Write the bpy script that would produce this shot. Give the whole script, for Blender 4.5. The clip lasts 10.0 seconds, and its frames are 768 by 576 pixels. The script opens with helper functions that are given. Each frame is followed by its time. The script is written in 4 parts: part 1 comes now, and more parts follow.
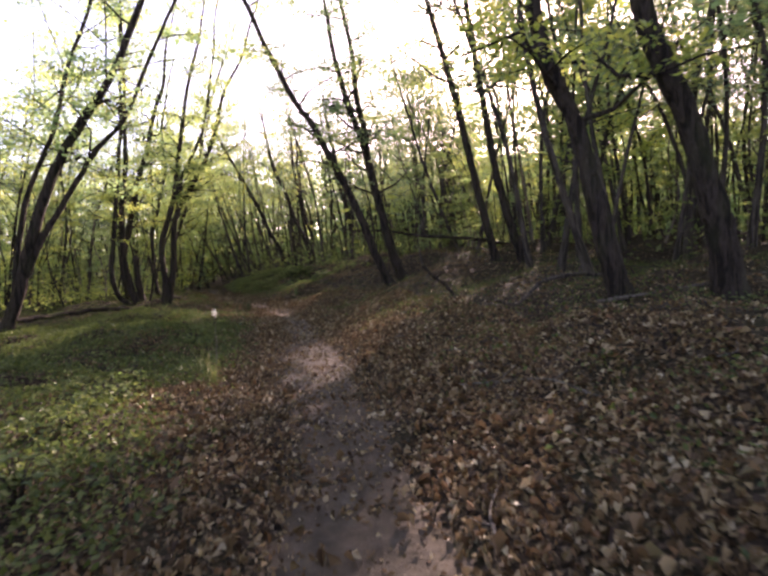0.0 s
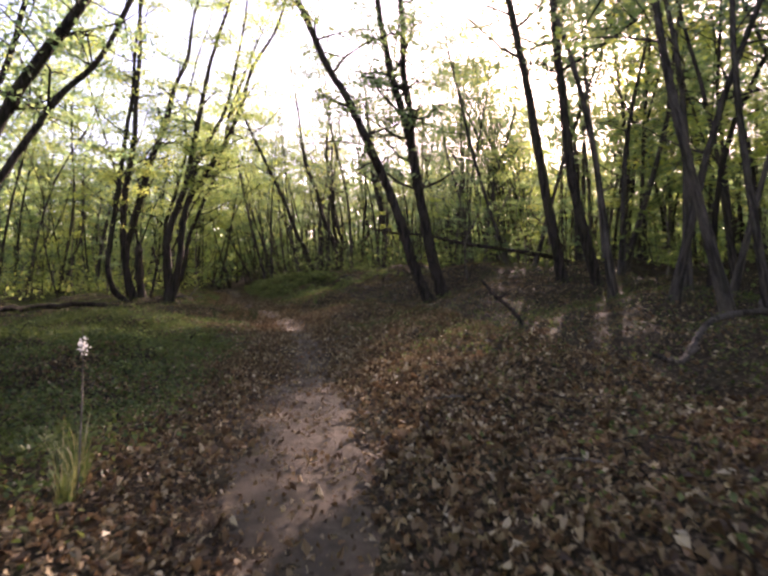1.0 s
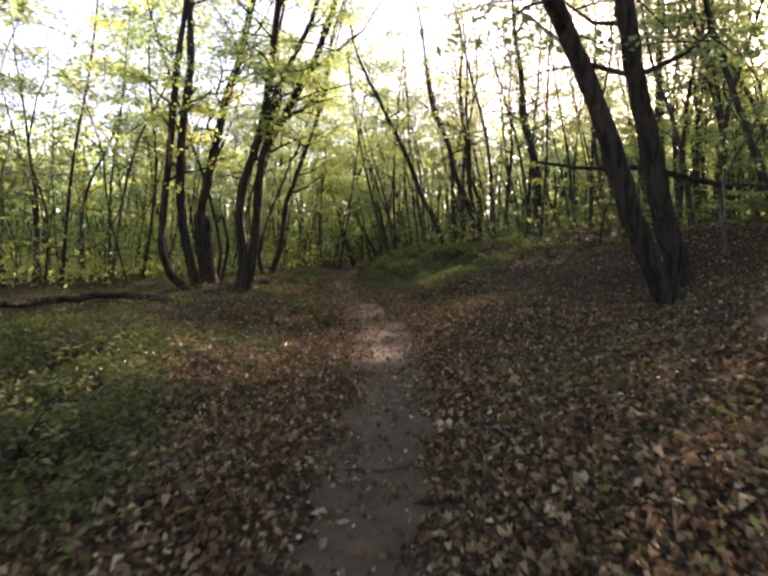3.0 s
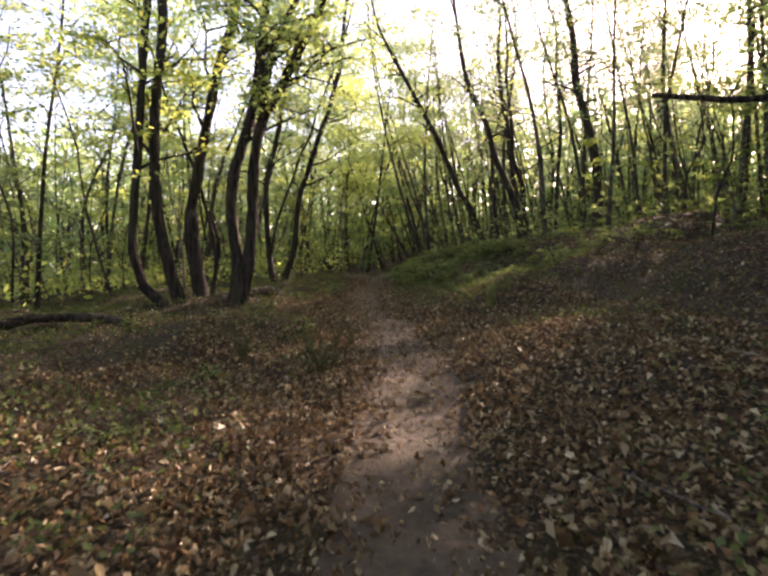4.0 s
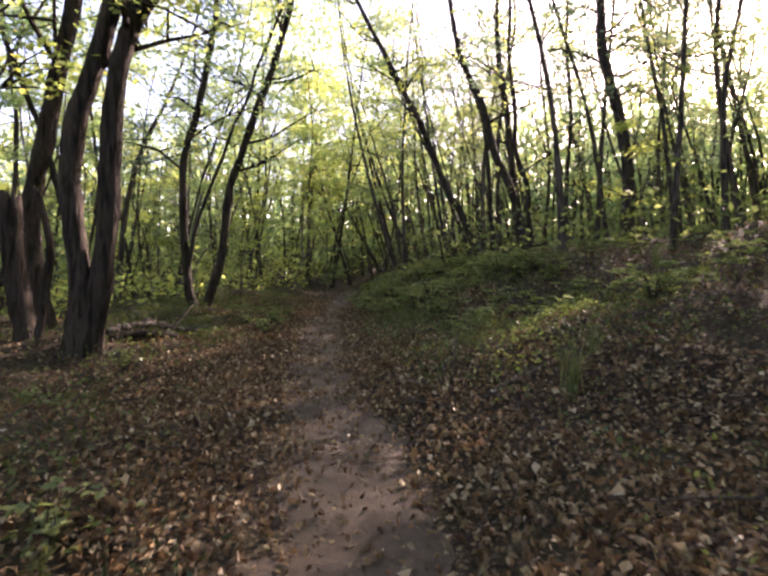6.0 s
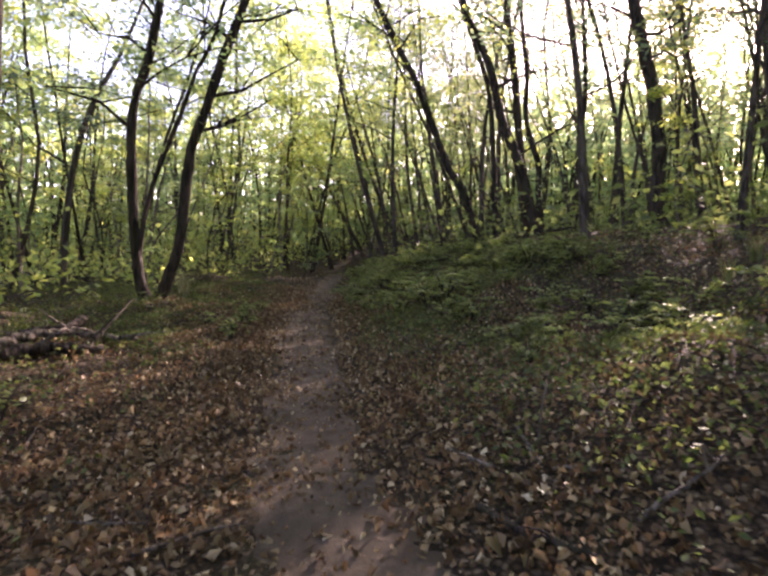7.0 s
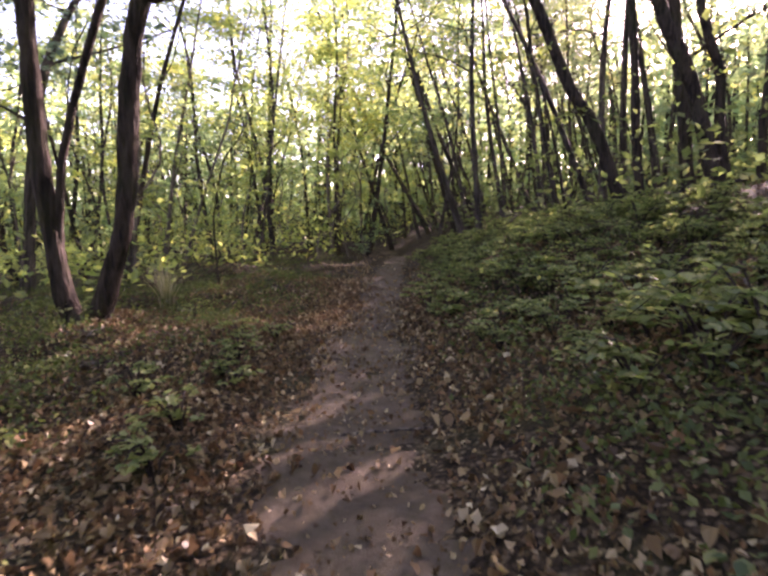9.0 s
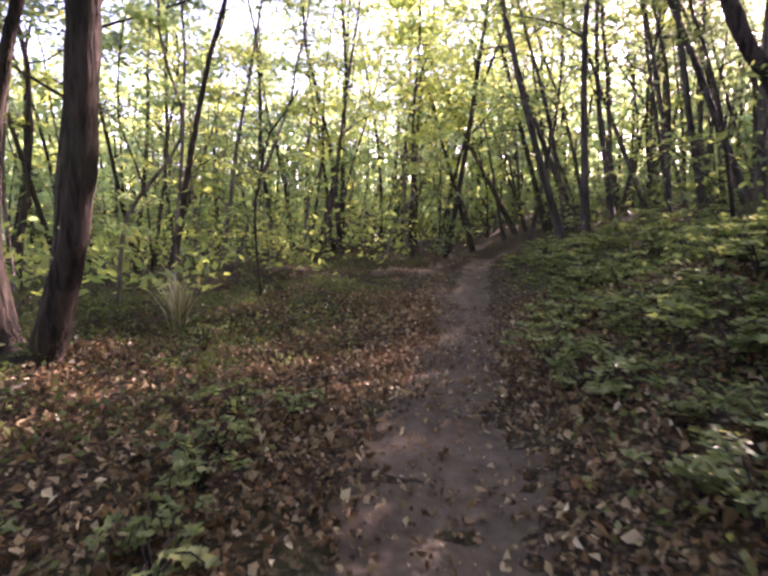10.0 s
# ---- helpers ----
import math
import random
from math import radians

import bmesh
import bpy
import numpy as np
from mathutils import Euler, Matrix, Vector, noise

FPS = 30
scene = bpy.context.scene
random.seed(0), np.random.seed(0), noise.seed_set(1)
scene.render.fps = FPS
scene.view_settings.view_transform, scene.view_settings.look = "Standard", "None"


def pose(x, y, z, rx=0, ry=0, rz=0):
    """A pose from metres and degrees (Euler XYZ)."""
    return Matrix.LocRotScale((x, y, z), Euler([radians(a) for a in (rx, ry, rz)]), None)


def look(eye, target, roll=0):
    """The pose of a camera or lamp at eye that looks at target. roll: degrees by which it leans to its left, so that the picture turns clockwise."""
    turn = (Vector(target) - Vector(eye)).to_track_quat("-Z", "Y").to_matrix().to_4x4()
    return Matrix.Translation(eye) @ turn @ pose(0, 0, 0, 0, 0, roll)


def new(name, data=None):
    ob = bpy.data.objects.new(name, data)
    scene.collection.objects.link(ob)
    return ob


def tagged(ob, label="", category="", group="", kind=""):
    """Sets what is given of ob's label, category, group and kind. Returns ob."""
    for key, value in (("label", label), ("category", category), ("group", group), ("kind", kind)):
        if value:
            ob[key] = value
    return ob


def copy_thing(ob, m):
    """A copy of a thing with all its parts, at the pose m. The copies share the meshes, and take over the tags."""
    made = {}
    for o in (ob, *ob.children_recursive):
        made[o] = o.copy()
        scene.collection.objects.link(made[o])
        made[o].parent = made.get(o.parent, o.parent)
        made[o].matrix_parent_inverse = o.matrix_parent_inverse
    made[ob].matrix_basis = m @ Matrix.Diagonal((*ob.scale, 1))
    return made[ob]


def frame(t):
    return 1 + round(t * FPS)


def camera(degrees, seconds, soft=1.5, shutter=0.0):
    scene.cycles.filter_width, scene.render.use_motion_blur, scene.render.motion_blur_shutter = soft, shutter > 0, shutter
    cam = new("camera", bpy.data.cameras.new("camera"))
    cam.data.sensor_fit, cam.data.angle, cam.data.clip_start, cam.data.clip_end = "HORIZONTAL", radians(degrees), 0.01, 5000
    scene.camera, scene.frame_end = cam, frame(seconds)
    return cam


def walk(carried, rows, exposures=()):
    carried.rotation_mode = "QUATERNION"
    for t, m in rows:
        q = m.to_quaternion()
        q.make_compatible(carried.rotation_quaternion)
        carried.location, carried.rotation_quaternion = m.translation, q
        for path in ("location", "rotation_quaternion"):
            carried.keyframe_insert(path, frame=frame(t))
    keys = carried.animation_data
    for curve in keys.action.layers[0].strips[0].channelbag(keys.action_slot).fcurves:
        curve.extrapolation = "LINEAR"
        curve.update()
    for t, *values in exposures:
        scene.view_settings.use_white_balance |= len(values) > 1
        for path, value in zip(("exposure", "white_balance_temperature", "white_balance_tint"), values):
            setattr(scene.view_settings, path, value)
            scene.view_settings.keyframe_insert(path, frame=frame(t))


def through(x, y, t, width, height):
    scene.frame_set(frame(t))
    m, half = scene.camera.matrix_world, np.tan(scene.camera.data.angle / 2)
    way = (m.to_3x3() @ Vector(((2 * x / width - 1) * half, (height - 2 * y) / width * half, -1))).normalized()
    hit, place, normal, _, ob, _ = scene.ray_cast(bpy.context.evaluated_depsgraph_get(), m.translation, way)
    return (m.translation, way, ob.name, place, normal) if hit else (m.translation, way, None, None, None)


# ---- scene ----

# ---- camera and its way ----
cam = camera(73.0, 10.0, soft=2.8, shutter=0.16)
PATH = [
    (0, (0.000, -0.000, 1.434), (0.000, 4.997, 1.251), -1.79),
    (0.5, (-0.158, 1.917, 1.415), (-0.341, 6.912, 1.294), -0.02),
    (1, (-0.232, 3.588, 1.403), (-0.512, 8.580, 1.331), 2.39),
    (1.5, (-0.408, 5.236, 1.436), (-1.522, 10.110, 1.338), 3.99),
    (2, (-0.755, 6.828, 1.401), (-2.347, 11.564, 1.191), 2.57),
    (2.2, (-0.863, 7.520, 1.396), (-2.396, 12.273, 1.150), 1.57),
    (3.3, (-1.560, 11.965, 1.417), (-3.153, 16.689, 1.036), 1.64),
    (3.5, (-1.789, 12.683, 1.392), (-3.496, 17.368, 1.015), 1.09),
    (4, (-2.281, 14.049, 1.330), (-4.145, 18.677, 0.996), -0.23),
    (4.5, (-2.743, 15.334, 1.407), (-4.729, 19.914, 1.112), 0.55),
    (5, (-3.271, 16.690, 1.398), (-5.169, 21.308, 1.128), 0.96),
    (5.5, (-3.639, 17.891, 1.430), (-5.169, 22.644, 1.176), 0.04),
    (5.7, (-3.819, 18.355, 1.401), (-5.426, 23.085, 1.184), 0.87),
    (6.8, (-5.017, 20.660, 1.460), (-6.453, 25.440, 1.169), 1.24),
    (7, (-5.237, 21.078, 1.473), (-6.616, 25.869, 1.089), 1.69),
    (7.5, (-5.789, 22.229, 1.399), (-7.724, 26.807, 0.848), 2.21),
    (8, (-6.322, 23.466, 1.333), (-8.528, 27.906, 0.686), 0.52),
    (8.5, (-6.841, 24.740, 1.332), (-8.934, 29.234, 0.680), -0.30),
    (9, (-7.381, 25.919, 1.325), (-9.271, 30.509, 0.728), -0.66),
    (9.5, (-7.818, 27.099, 1.347), (-9.951, 31.583, 0.763), 0.01),
    (10, (-8.450, 28.125, 1.393), (-10.976, 32.392, 0.754), 0.69),
]

walk(cam, [(t, look(eye, target, roll)) for t, eye, target, roll in PATH], exposures=[(0.0, 2.2, 7300, 44), (0.5, 2.4, 7200, 45), (1.0, 2.2, 7400, 43), (2.0, 2.24, 7200, 38), (3.5, 2.34, 7900, 36), (5.0, 2.44, 7500, 38), (7.0, 2.72, 7200, 46), (8.5, 2.94, 7100, 55), (10.0, 3.24, 7000, 58)])

# ---- light: low sun ahead and to the side, clear sky ----
SUN_AZ, SUN_EL = 17.0, 21.5     # degrees from +y towards +x, above the horizon
world = bpy.data.worlds.new("sky")
scene.world = world
world.use_nodes = True
wn = world.node_tree.nodes
sky = wn.new("ShaderNodeTexSky")
sky.sky_type, sky.sun_disc = "NISHITA", False
sky.sun_elevation, sky.sun_rotation = radians(SUN_EL), radians(SUN_AZ)
sky.air_density, sky.dust_density, sky.ozone_density = 0.8, 1.0, 0.4
wn["Background"].inputs["Strength"].default_value = 0.138
world.node_tree.links.new(sky.outputs["Color"], wn["Background"].inputs["Color"])

sun = new("sun", bpy.data.lights.new("sun", "SUN"))
sun.data.energy, sun.data.angle, sun.data.color = 5.0, radians(0.55), (1.0, 0.93, 0.82)
sd = Vector((math.sin(radians(SUN_AZ)) * math.cos(radians(SUN_EL)), math.cos(radians(SUN_AZ)) * math.cos(radians(SUN_EL)), math.sin(radians(SUN_EL))))
sun.matrix_world = look(sd * 50, (0, 0, 0))


# ---- materials ----
class Mat:
    """A short way to write node materials."""

    def __init__(self, name):
        self.m = bpy.data.materials.new(name)
        self.m.use_nodes = True
        self.t = self.m.node_tree
        self.n, self.l = self.t.nodes, self.t.links
        self.n.remove(self.n["Principled BSDF"])
        self.out = self.n["Material Output"]

    def add(self, kind, **inputs):
        nd = self.n.new(kind)
        for key, v in inputs.items():
            self.put(nd, key.replace("_", " "), v)
        return nd

    def put(self, nd, key, v):
        if isinstance(v, bpy.types.NodeSocket):
            self.l.new(v, nd.inputs[key])
        else:
            nd.inputs[key].default_value = (*v, 1.0) if isinstance(v, tuple) and key.endswith("Color") and len(v) == 3 else v

    def coords(self, scale=(1, 1, 1)):
        tc = self.n.new("ShaderNodeTexCoord")
        mp = self.add("ShaderNodeMapping", Scale=scale)
        self.l.new(tc.outputs["Object"], mp.inputs["Vector"])
        return mp.outputs["Vector"]

    def noise(self, scale, detail=4.0, rough=0.6, vec=None):
        nd = self.add("ShaderNodeTexNoise", Scale=scale, Detail=detail, Roughness=rough)
        if vec is not None:
            self.l.new(vec, nd.inputs["Vector"])
        return nd.outputs["Fac"]

    def ramp(self, fac, stops):
        nd = self.n.new("ShaderNodeValToRGB")
        self.l.new(fac, nd.inputs["Fac"])
        el = nd.color_ramp.elements
        while len(el) < len(stops):
            el.new(0.5)
        for e, (p, c) in zip(el, stops):
            e.position, e.color = p, (*c, 1.0)
        return nd.outputs["Color"]

    def mix(self, fac, a, b, blend="MIX"):
        nd = self.n.new("ShaderNodeMix")
        nd.data_type, nd.blend_type = "RGBA", blend
        for k, v in ((0, fac), (6, a), (7, b)):
            if isinstance(v, bpy.types.NodeSocket):
                self.l.new(v, nd.inputs[k])
            else:
                nd.inputs[k].default_value = v if k == 0 else (*v, 1.0)
        return nd.outputs[2]

    def bump(self, height, strength=0.5, distance=0.02):
        nd = self.add("ShaderNodeBump", Strength=strength, Distance=distance)
        self.l.new(height, nd.inputs["Height"])
        return nd.outputs["Normal"]

    def solid(self, color, rough=0.8, normal=None, spec=0.3):
        nd = self.n.new("ShaderNodeBsdfPrincipled")
        for k, v in (("Base Color", color), ("Roughness", rough), ("Specular IOR Level", spec)):
            if isinstance(v, tuple):
                v = (*v, 1.0)
            self.put(nd, k, v)
        if normal is not None:
            self.l.new(normal, nd.inputs["Normal"])
        self.l.new(nd.outputs[0], self.out.inputs["Surface"])
        return self.m

    def leafy(self, front, through, amount=0.5, gloss=0.06):
        d = self.n.new("ShaderNodeBsdfDiffuse")
        t = self.n.new("ShaderNodeBsdfTranslucent")
        g = self.add("ShaderNodeBsdfGlossy", Roughness=0.42)
        g.inputs["Color"].default_value = (0.9, 0.95, 0.9, 1)
        self.put(d, "Color", front)
        self.put(t, "Color", through)
        a = self.add("ShaderNodeMixShader", Fac=amount)
        b = self.add("ShaderNodeMixShader", Fac=gloss)
        self.l.new(d.outputs[0], a.inputs[1])
        self.l.new(t.outputs[0], a.inputs[2])
        self.l.new(a.outputs[0], b.inputs[1])
        self.l.new(g.outputs[0], b.inputs[2])
        self.l.new(b.outputs[0], self.out.inputs["Surface"])
        return self.m

    def island(self):
        return self.n.new("ShaderNodeNewGeometry").outputs["Random Per Island"]

    def object_random(self):
        return self.n.new("ShaderNodeObjectInfo").outputs["Random"]


def leaf_material(name, stops, stops_through, amount=0.5, gloss=0.06, trees=None):
    """Leaves that differ one by one, and, where trees is given, from tree to tree."""
    k = Mat(name)
    r = k.island()
    front, through_leaf = k.ramp(r, stops), k.ramp(r, stops_through)
    if trees:
        tint = k.ramp(k.object_random(), trees)
        front, through_leaf = k.mix(1.0, front, tint, "MULTIPLY"), k.mix(1.0, through_leaf, tint, "MULTIPLY")
    return k.leafy(front, through_leaf, amount, gloss)


TREE_TINTS = [(0.0, (0.58, 0.72, 1.0)), (0.3, (0.74, 0.84, 0.98)), (0.6, (0.95, 0.95, 0.85)), (1.0, (1.0, 0.96, 0.6))]


CANOPY = leaf_material("canopy_leaf",
    [(0.0, (0.045, 0.085, 0.014)), (0.5, (0.09, 0.13, 0.018)), (0.85, (0.15, 0.17, 0.025)), (1.0, (0.2, 0.18, 0.03))],
    [(0.0, (0.33, 0.48, 0.15)), (0.5, (0.57, 0.68, 0.2)), (0.93, (0.72, 0.77, 0.22)), (1.0, (0.76, 0.7, 0.21))], 0.66, 0.05, TREE_TINTS)
CANOPY_DARK = leaf_material("oak_leaf",
    [(0.0, (0.045, 0.08, 0.018)), (0.6, (0.08, 0.12, 0.026)), (1.0, (0.14, 0.16, 0.035))],
    [(0.0, (0.23, 0.36, 0.12)), (0.6, (0.4, 0.52, 0.17)), (1.0, (0.58, 0.61, 0.2))], 0.6, 0.05, TREE_TINTS)
# cooler, duller leaf colour carries the backlight on the bank side
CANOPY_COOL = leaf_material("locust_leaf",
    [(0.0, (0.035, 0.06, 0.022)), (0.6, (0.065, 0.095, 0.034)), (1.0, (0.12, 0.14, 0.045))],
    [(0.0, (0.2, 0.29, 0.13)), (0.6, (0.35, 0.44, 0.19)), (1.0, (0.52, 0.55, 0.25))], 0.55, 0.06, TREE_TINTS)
UNDER = leaf_material("undergrowth_leaf",
    [(0.0, (0.035, 0.058, 0.018)), (0.6, (0.065, 0.092, 0.026)), (1.0, (0.12, 0.13, 0.04))],
    [(0.0, (0.16, 0.24, 0.07)), (0.6, (0.29, 0.38, 0.11)), (1.0, (0.45, 0.5, 0.17))], 0.46, 0.04, TREE_TINTS)
SHRUB = leaf_material("shrub_leaf",
    [(0.0, (0.07, 0.098, 0.036)), (0.6, (0.138, 0.176, 0.065)), (0.93, (0.22, 0.245, 0.1)), (1.0, (0.29, 0.26, 0.12))],
    [(0.0, (0.15, 0.24, 0.06)), (0.6, (0.27, 0.36, 0.09)), (1.0, (0.46, 0.48, 0.14))], 0.45, 0.025)
HERB = leaf_material("herb_leaf",
    [(0.0, (0.036, 0.058, 0.018)), (0.6, (0.075, 0.102, 0.03)), (1.0, (0.15, 0.16, 0.055))],
    [(0.0, (0.07, 0.12, 0.025)), (1.0, (0.19, 0.23, 0.06))], 0.32, 0.02)
LITTER = leaf_material("dead_leaf",
    [(0.0, (0.042, 0.024, 0.012)), (0.3, (0.11, 0.066, 0.031)), (0.55, (0.182, 0.119, 0.06)), (0.62, (0.22, 0.115, 0.056)), (0.66, (0.135, 0.108, 0.048)), (0.82, (0.26, 0.184, 0.1)), (0.94, (0.36, 0.275, 0.155)), (1.0, (0.52, 0.43, 0.28))],
    [(0.0, (0.07, 0.04, 0.025)), (0.6, (0.2, 0.13, 0.07)), (1.0, (0.3, 0.22, 0.13))], 0.15, 0.02)
GRASS = leaf_material("grass_blade",
    [(0.0, (0.04, 0.07, 0.02)), (0.6, (0.08, 0.11, 0.03)), (1.0, (0.24, 0.22, 0.10))],
    [(0.0, (0.12, 0.2, 0.04)), (1.0, (0.34, 0.32, 0.12))], 0.35, 0.03)

STRAW = leaf_material("straw_blade",
    [(0.0, (0.1, 0.12, 0.045)), (0.5, (0.26, 0.24, 0.12)), (1.0, (0.45, 0.39, 0.24))],
    [(0.0, (0.2, 0.22, 0.08)), (1.0, (0.45, 0.4, 0.22))], 0.35, 0.03)
WEED = leaf_material("weed_leaf",
    [(0.0, (0.025, 0.035, 0.012)), (1.0, (0.06, 0.07, 0.028))], [(0.0, (0.06, 0.09, 0.02)), (1.0, (0.12, 0.14, 0.04))], 0.25, 0.02)


def bark_material(name, dark, light, moss=0.25):
    k = Mat(name)
    v = k.coords((1, 1, 0.22))
    fine = k.noise(26, 6, 0.7, v)
    wide = k.noise(3.0, 3, 0.5, k.coords((1, 1, 0.5)))
    ridge = k.noise(13, 3, 0.5, k.coords((1, 1, 0.13)))
    c = k.ramp(fine, [(0.25, dark), (0.62, light), (0.8, tuple(min(1, a * 1.5) for a in light))])
    furrow = k.ramp(ridge, [(0.4, (0.25, 0.25, 0.25)), (0.52, (1, 1, 1))])
    c = k.mix(0.8, c, furrow, "MULTIPLY")
    c = k.mix(k.ramp(wide, [(0.5, (0, 0, 0)), (0.72, (moss, moss, moss))]), c, (0.07, 0.085, 0.035))
    c = k.mix(0.35, c, k.ramp(k.object_random(), [(0.0, (0.4, 0.4, 0.4)), (1.0, (1, 1, 1))]), "MULTIPLY")
    return k.solid(c, 0.9, k.bump(k.mix(0.55, fine, furrow), 1.0, 0.05), 0.15)


BARK = bark_material("bark", (0.018, 0.014, 0.011), (0.07, 0.054, 0.043))
# lighter than BARK; on bank-side trunks its colour carries the sun's glare
BARK_GREY = bark_material("grey_bark", (0.03, 0.025, 0.02), (0.115, 0.095, 0.078))
BARK_PALE = bark_material("pale_bark", (0.07, 0.06, 0.05), (0.24, 0.205, 0.17), 0.15)
DEADWOOD = bark_material("dead_wood", (0.06, 0.05, 0.042), (0.22, 0.185, 0.15), 0.35)

k = Mat("forest_soil")
v = k.coords()
a, b, c3 = k.noise(1.1, 5, 0.6, v), k.noise(14, 6, 0.7, v), k.noise(60, 3, 0.6, v)
warp = k.add("ShaderNodeTexNoise", Scale=9.0, Detail=3.0)
k.l.new(v, warp.inputs["Vector"])
bent = k.mix(0.06, v, warp.outputs["Color"])
crumbs = k.add("ShaderNodeTexVoronoi", Scale=34.0, Randomness=1.0)
k.l.new(bent, crumbs.inputs["Vector"])
shade = k.add("ShaderNodeSeparateColor", Color=crumbs.outputs["Color"])
col = k.ramp(shade.outputs["Red"], [(0.0, (0.024, 0.016, 0.01)), (0.4, (0.052, 0.035, 0.02)), (0.7, (0.085, 0.06, 0.035)), (0.9, (0.14, 0.102, 0.062)), (1.0, (0.22, 0.17, 0.11))])
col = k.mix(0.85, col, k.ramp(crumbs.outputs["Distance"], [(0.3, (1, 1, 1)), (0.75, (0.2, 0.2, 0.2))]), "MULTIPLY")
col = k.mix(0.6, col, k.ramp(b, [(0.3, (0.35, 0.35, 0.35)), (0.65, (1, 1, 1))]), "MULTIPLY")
col = k.mix(k.ramp(a, [(0.48, (0, 0, 0)), (0.68, (0.5, 0.5, 0.5))]), col, (0.03, 0.036, 0.013))
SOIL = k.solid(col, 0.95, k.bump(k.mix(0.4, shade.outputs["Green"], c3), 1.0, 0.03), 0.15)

k = Mat("trodden_earth")
v = k.coords()
a, b, c3 = k.noise(0.9, 4, 0.6, v), k.noise(9, 6, 0.65, v), k.noise(90, 4, 0.7, v)
col = k.ramp(b, [(0.3, (0.068, 0.052, 0.036)), (0.55, (0.119, 0.093, 0.066)), (0.8, (0.18, 0.145, 0.107))])
col = k.mix(k.ramp(a, [(0.35, (0, 0, 0)), (0.7, (0.55, 0.55, 0.55))]), col, (0.048, 0.033, 0.022))
col = k.mix(k.ramp(c3, [(0.64, (0, 0, 0)), (0.74, (0.5, 0.5, 0.5))]), col, (0.20, 0.16, 0.125))
EARTH = k.solid(col, 0.92, k.bump(k.mix(0.4, b, c3), 1.0, 0.05), 0.2)

k = Mat("seed_fluff")
WHITE = k.leafy((0.8, 0.78, 0.72), (0.8, 0.78, 0.7), 0.4, 0.02)

# ---- lie of the land ----
TRAIL_Y = [-40, -6, 0, 2.5, 6, 9.4, 14.7, 17.3, 19.9, 22.9, 24.2, 27.6, 29.8, 31.6, 33.2, 39.3, 46, 56, 120]
TRAIL_X = [1.5, 0.2, 0.0, -0.05, -0.68, -1.36, -2.5, -3.35, -4.25, -5.75, -6.6, -8.2, -9.2, -9.95, -10.5, -12.7, -15.0, -20.0, -60.0]
_fy = np.arange(-45, 125, 0.25)
_fx = np.interp(_fy, TRAIL_Y, TRAIL_X)
_w = np.hanning(13)
_fx = np.convolve(np.pad(_fx, 6, mode="edge"), _w / _w.sum(), "valid")
_rng = np.random.default_rng(4)
WAVES = [(_rng.uniform(0, 6.28), math.cos(q) / w, math.sin(q) / w, amp)
         for w, amp, n in ((0.16, 0.007, 8), (0.45, 0.016, 8), (1.3, 0.05, 6), (4.5, 0.16, 5)) for q in _rng.uniform(0, 6.28, n)]


def trail_x(y):
    return np.interp(y, _fy, _fx)


def side(x, y):
    """Metres to the right of the trail's middle line."""
    slope = (trail_x(y + 0.5) - trail_x(y - 0.5))
    return (x - trail_x(y)) / np.sqrt(1 + slope * slope)


def ground(x, y):
    x, y = np.asarray(x, float), np.asarray(y, float)
    s = side(x, y)
    rise = np.interp(y, [10, 22, 28, 34, 60], [1.9, 1.9, 1.9, 2.15, 2.15])
    reach = np.interp(y, [10, 20, 28, 34, 60], [7.5, 7.0, 5.2, 3.7, 3.7])
    q, p = np.maximum(-s - 0.45, 0), np.maximum(s - 0.45, 0)
    z = rise * (1 - np.exp(-p / reach)) + 0.036 * np.minimum(q, 4) - 0.075 * np.maximum(q - 3.6, 0)
    z = np.maximum(z, -1.9)
    h = np.clip((s - 3.0) / 4.2, 0, 1)
    z = z + 0.85 * h * h * (3 - 2 * h) * np.interp(y, [16.5, 22.5, 27.5, 32, 38, 52], [0, 0.95, 0.65, 0.2, 0.1, 0.1])
    rough = np.clip((np.abs(s) - 0.25) / 2.5, 0.25, 1)
    bumps = sum(amp * np.sin(6.2832 * (x * fx + y * fy) + ph) for ph, fx, fy, amp in WAVES) * 0.42
    far_d = np.hypot(x + 6, y - 20)
    z = z + 11 * (1 - np.exp(-np.maximum(far_d - 44, 0) / 60))
    return z + bumps * rough - 0.035 * np.exp(-(s / 0.33) ** 2)


def gz(x, y):
    return float(ground(x, y))


# ---- mesh helpers ----
def mesh_of(name, verts, faces, material, smooth=False):
    """A mesh from arrays; faces is a list of index arrays, each (n, corners)."""
    me = bpy.data.meshes.new(name)
    verts = np.asarray(verts, np.float32)
    me.vertices.add(len(verts))
    me.vertices.foreach_set("co", verts.ravel())
    sizes = np.concatenate([np.full(len(f), f.shape[1]) for f in faces])
    loops = np.concatenate([f.ravel() for f in faces]).astype(np.int32)
    me.loops.add(len(loops))
    me.loops.foreach_set("vertex_index", loops)
    me.polygons.add(len(sizes))
    me.polygons.foreach_set("loop_start", (np.cumsum(sizes) - sizes).astype(np.int32))
    me.polygons.foreach_set("loop_total", sizes.astype(np.int32))
    me.polygons.foreach_set("use_smooth", np.full(len(sizes), smooth))
    me.update(calc_edges=True)
    me.materials.append(material)
    return me


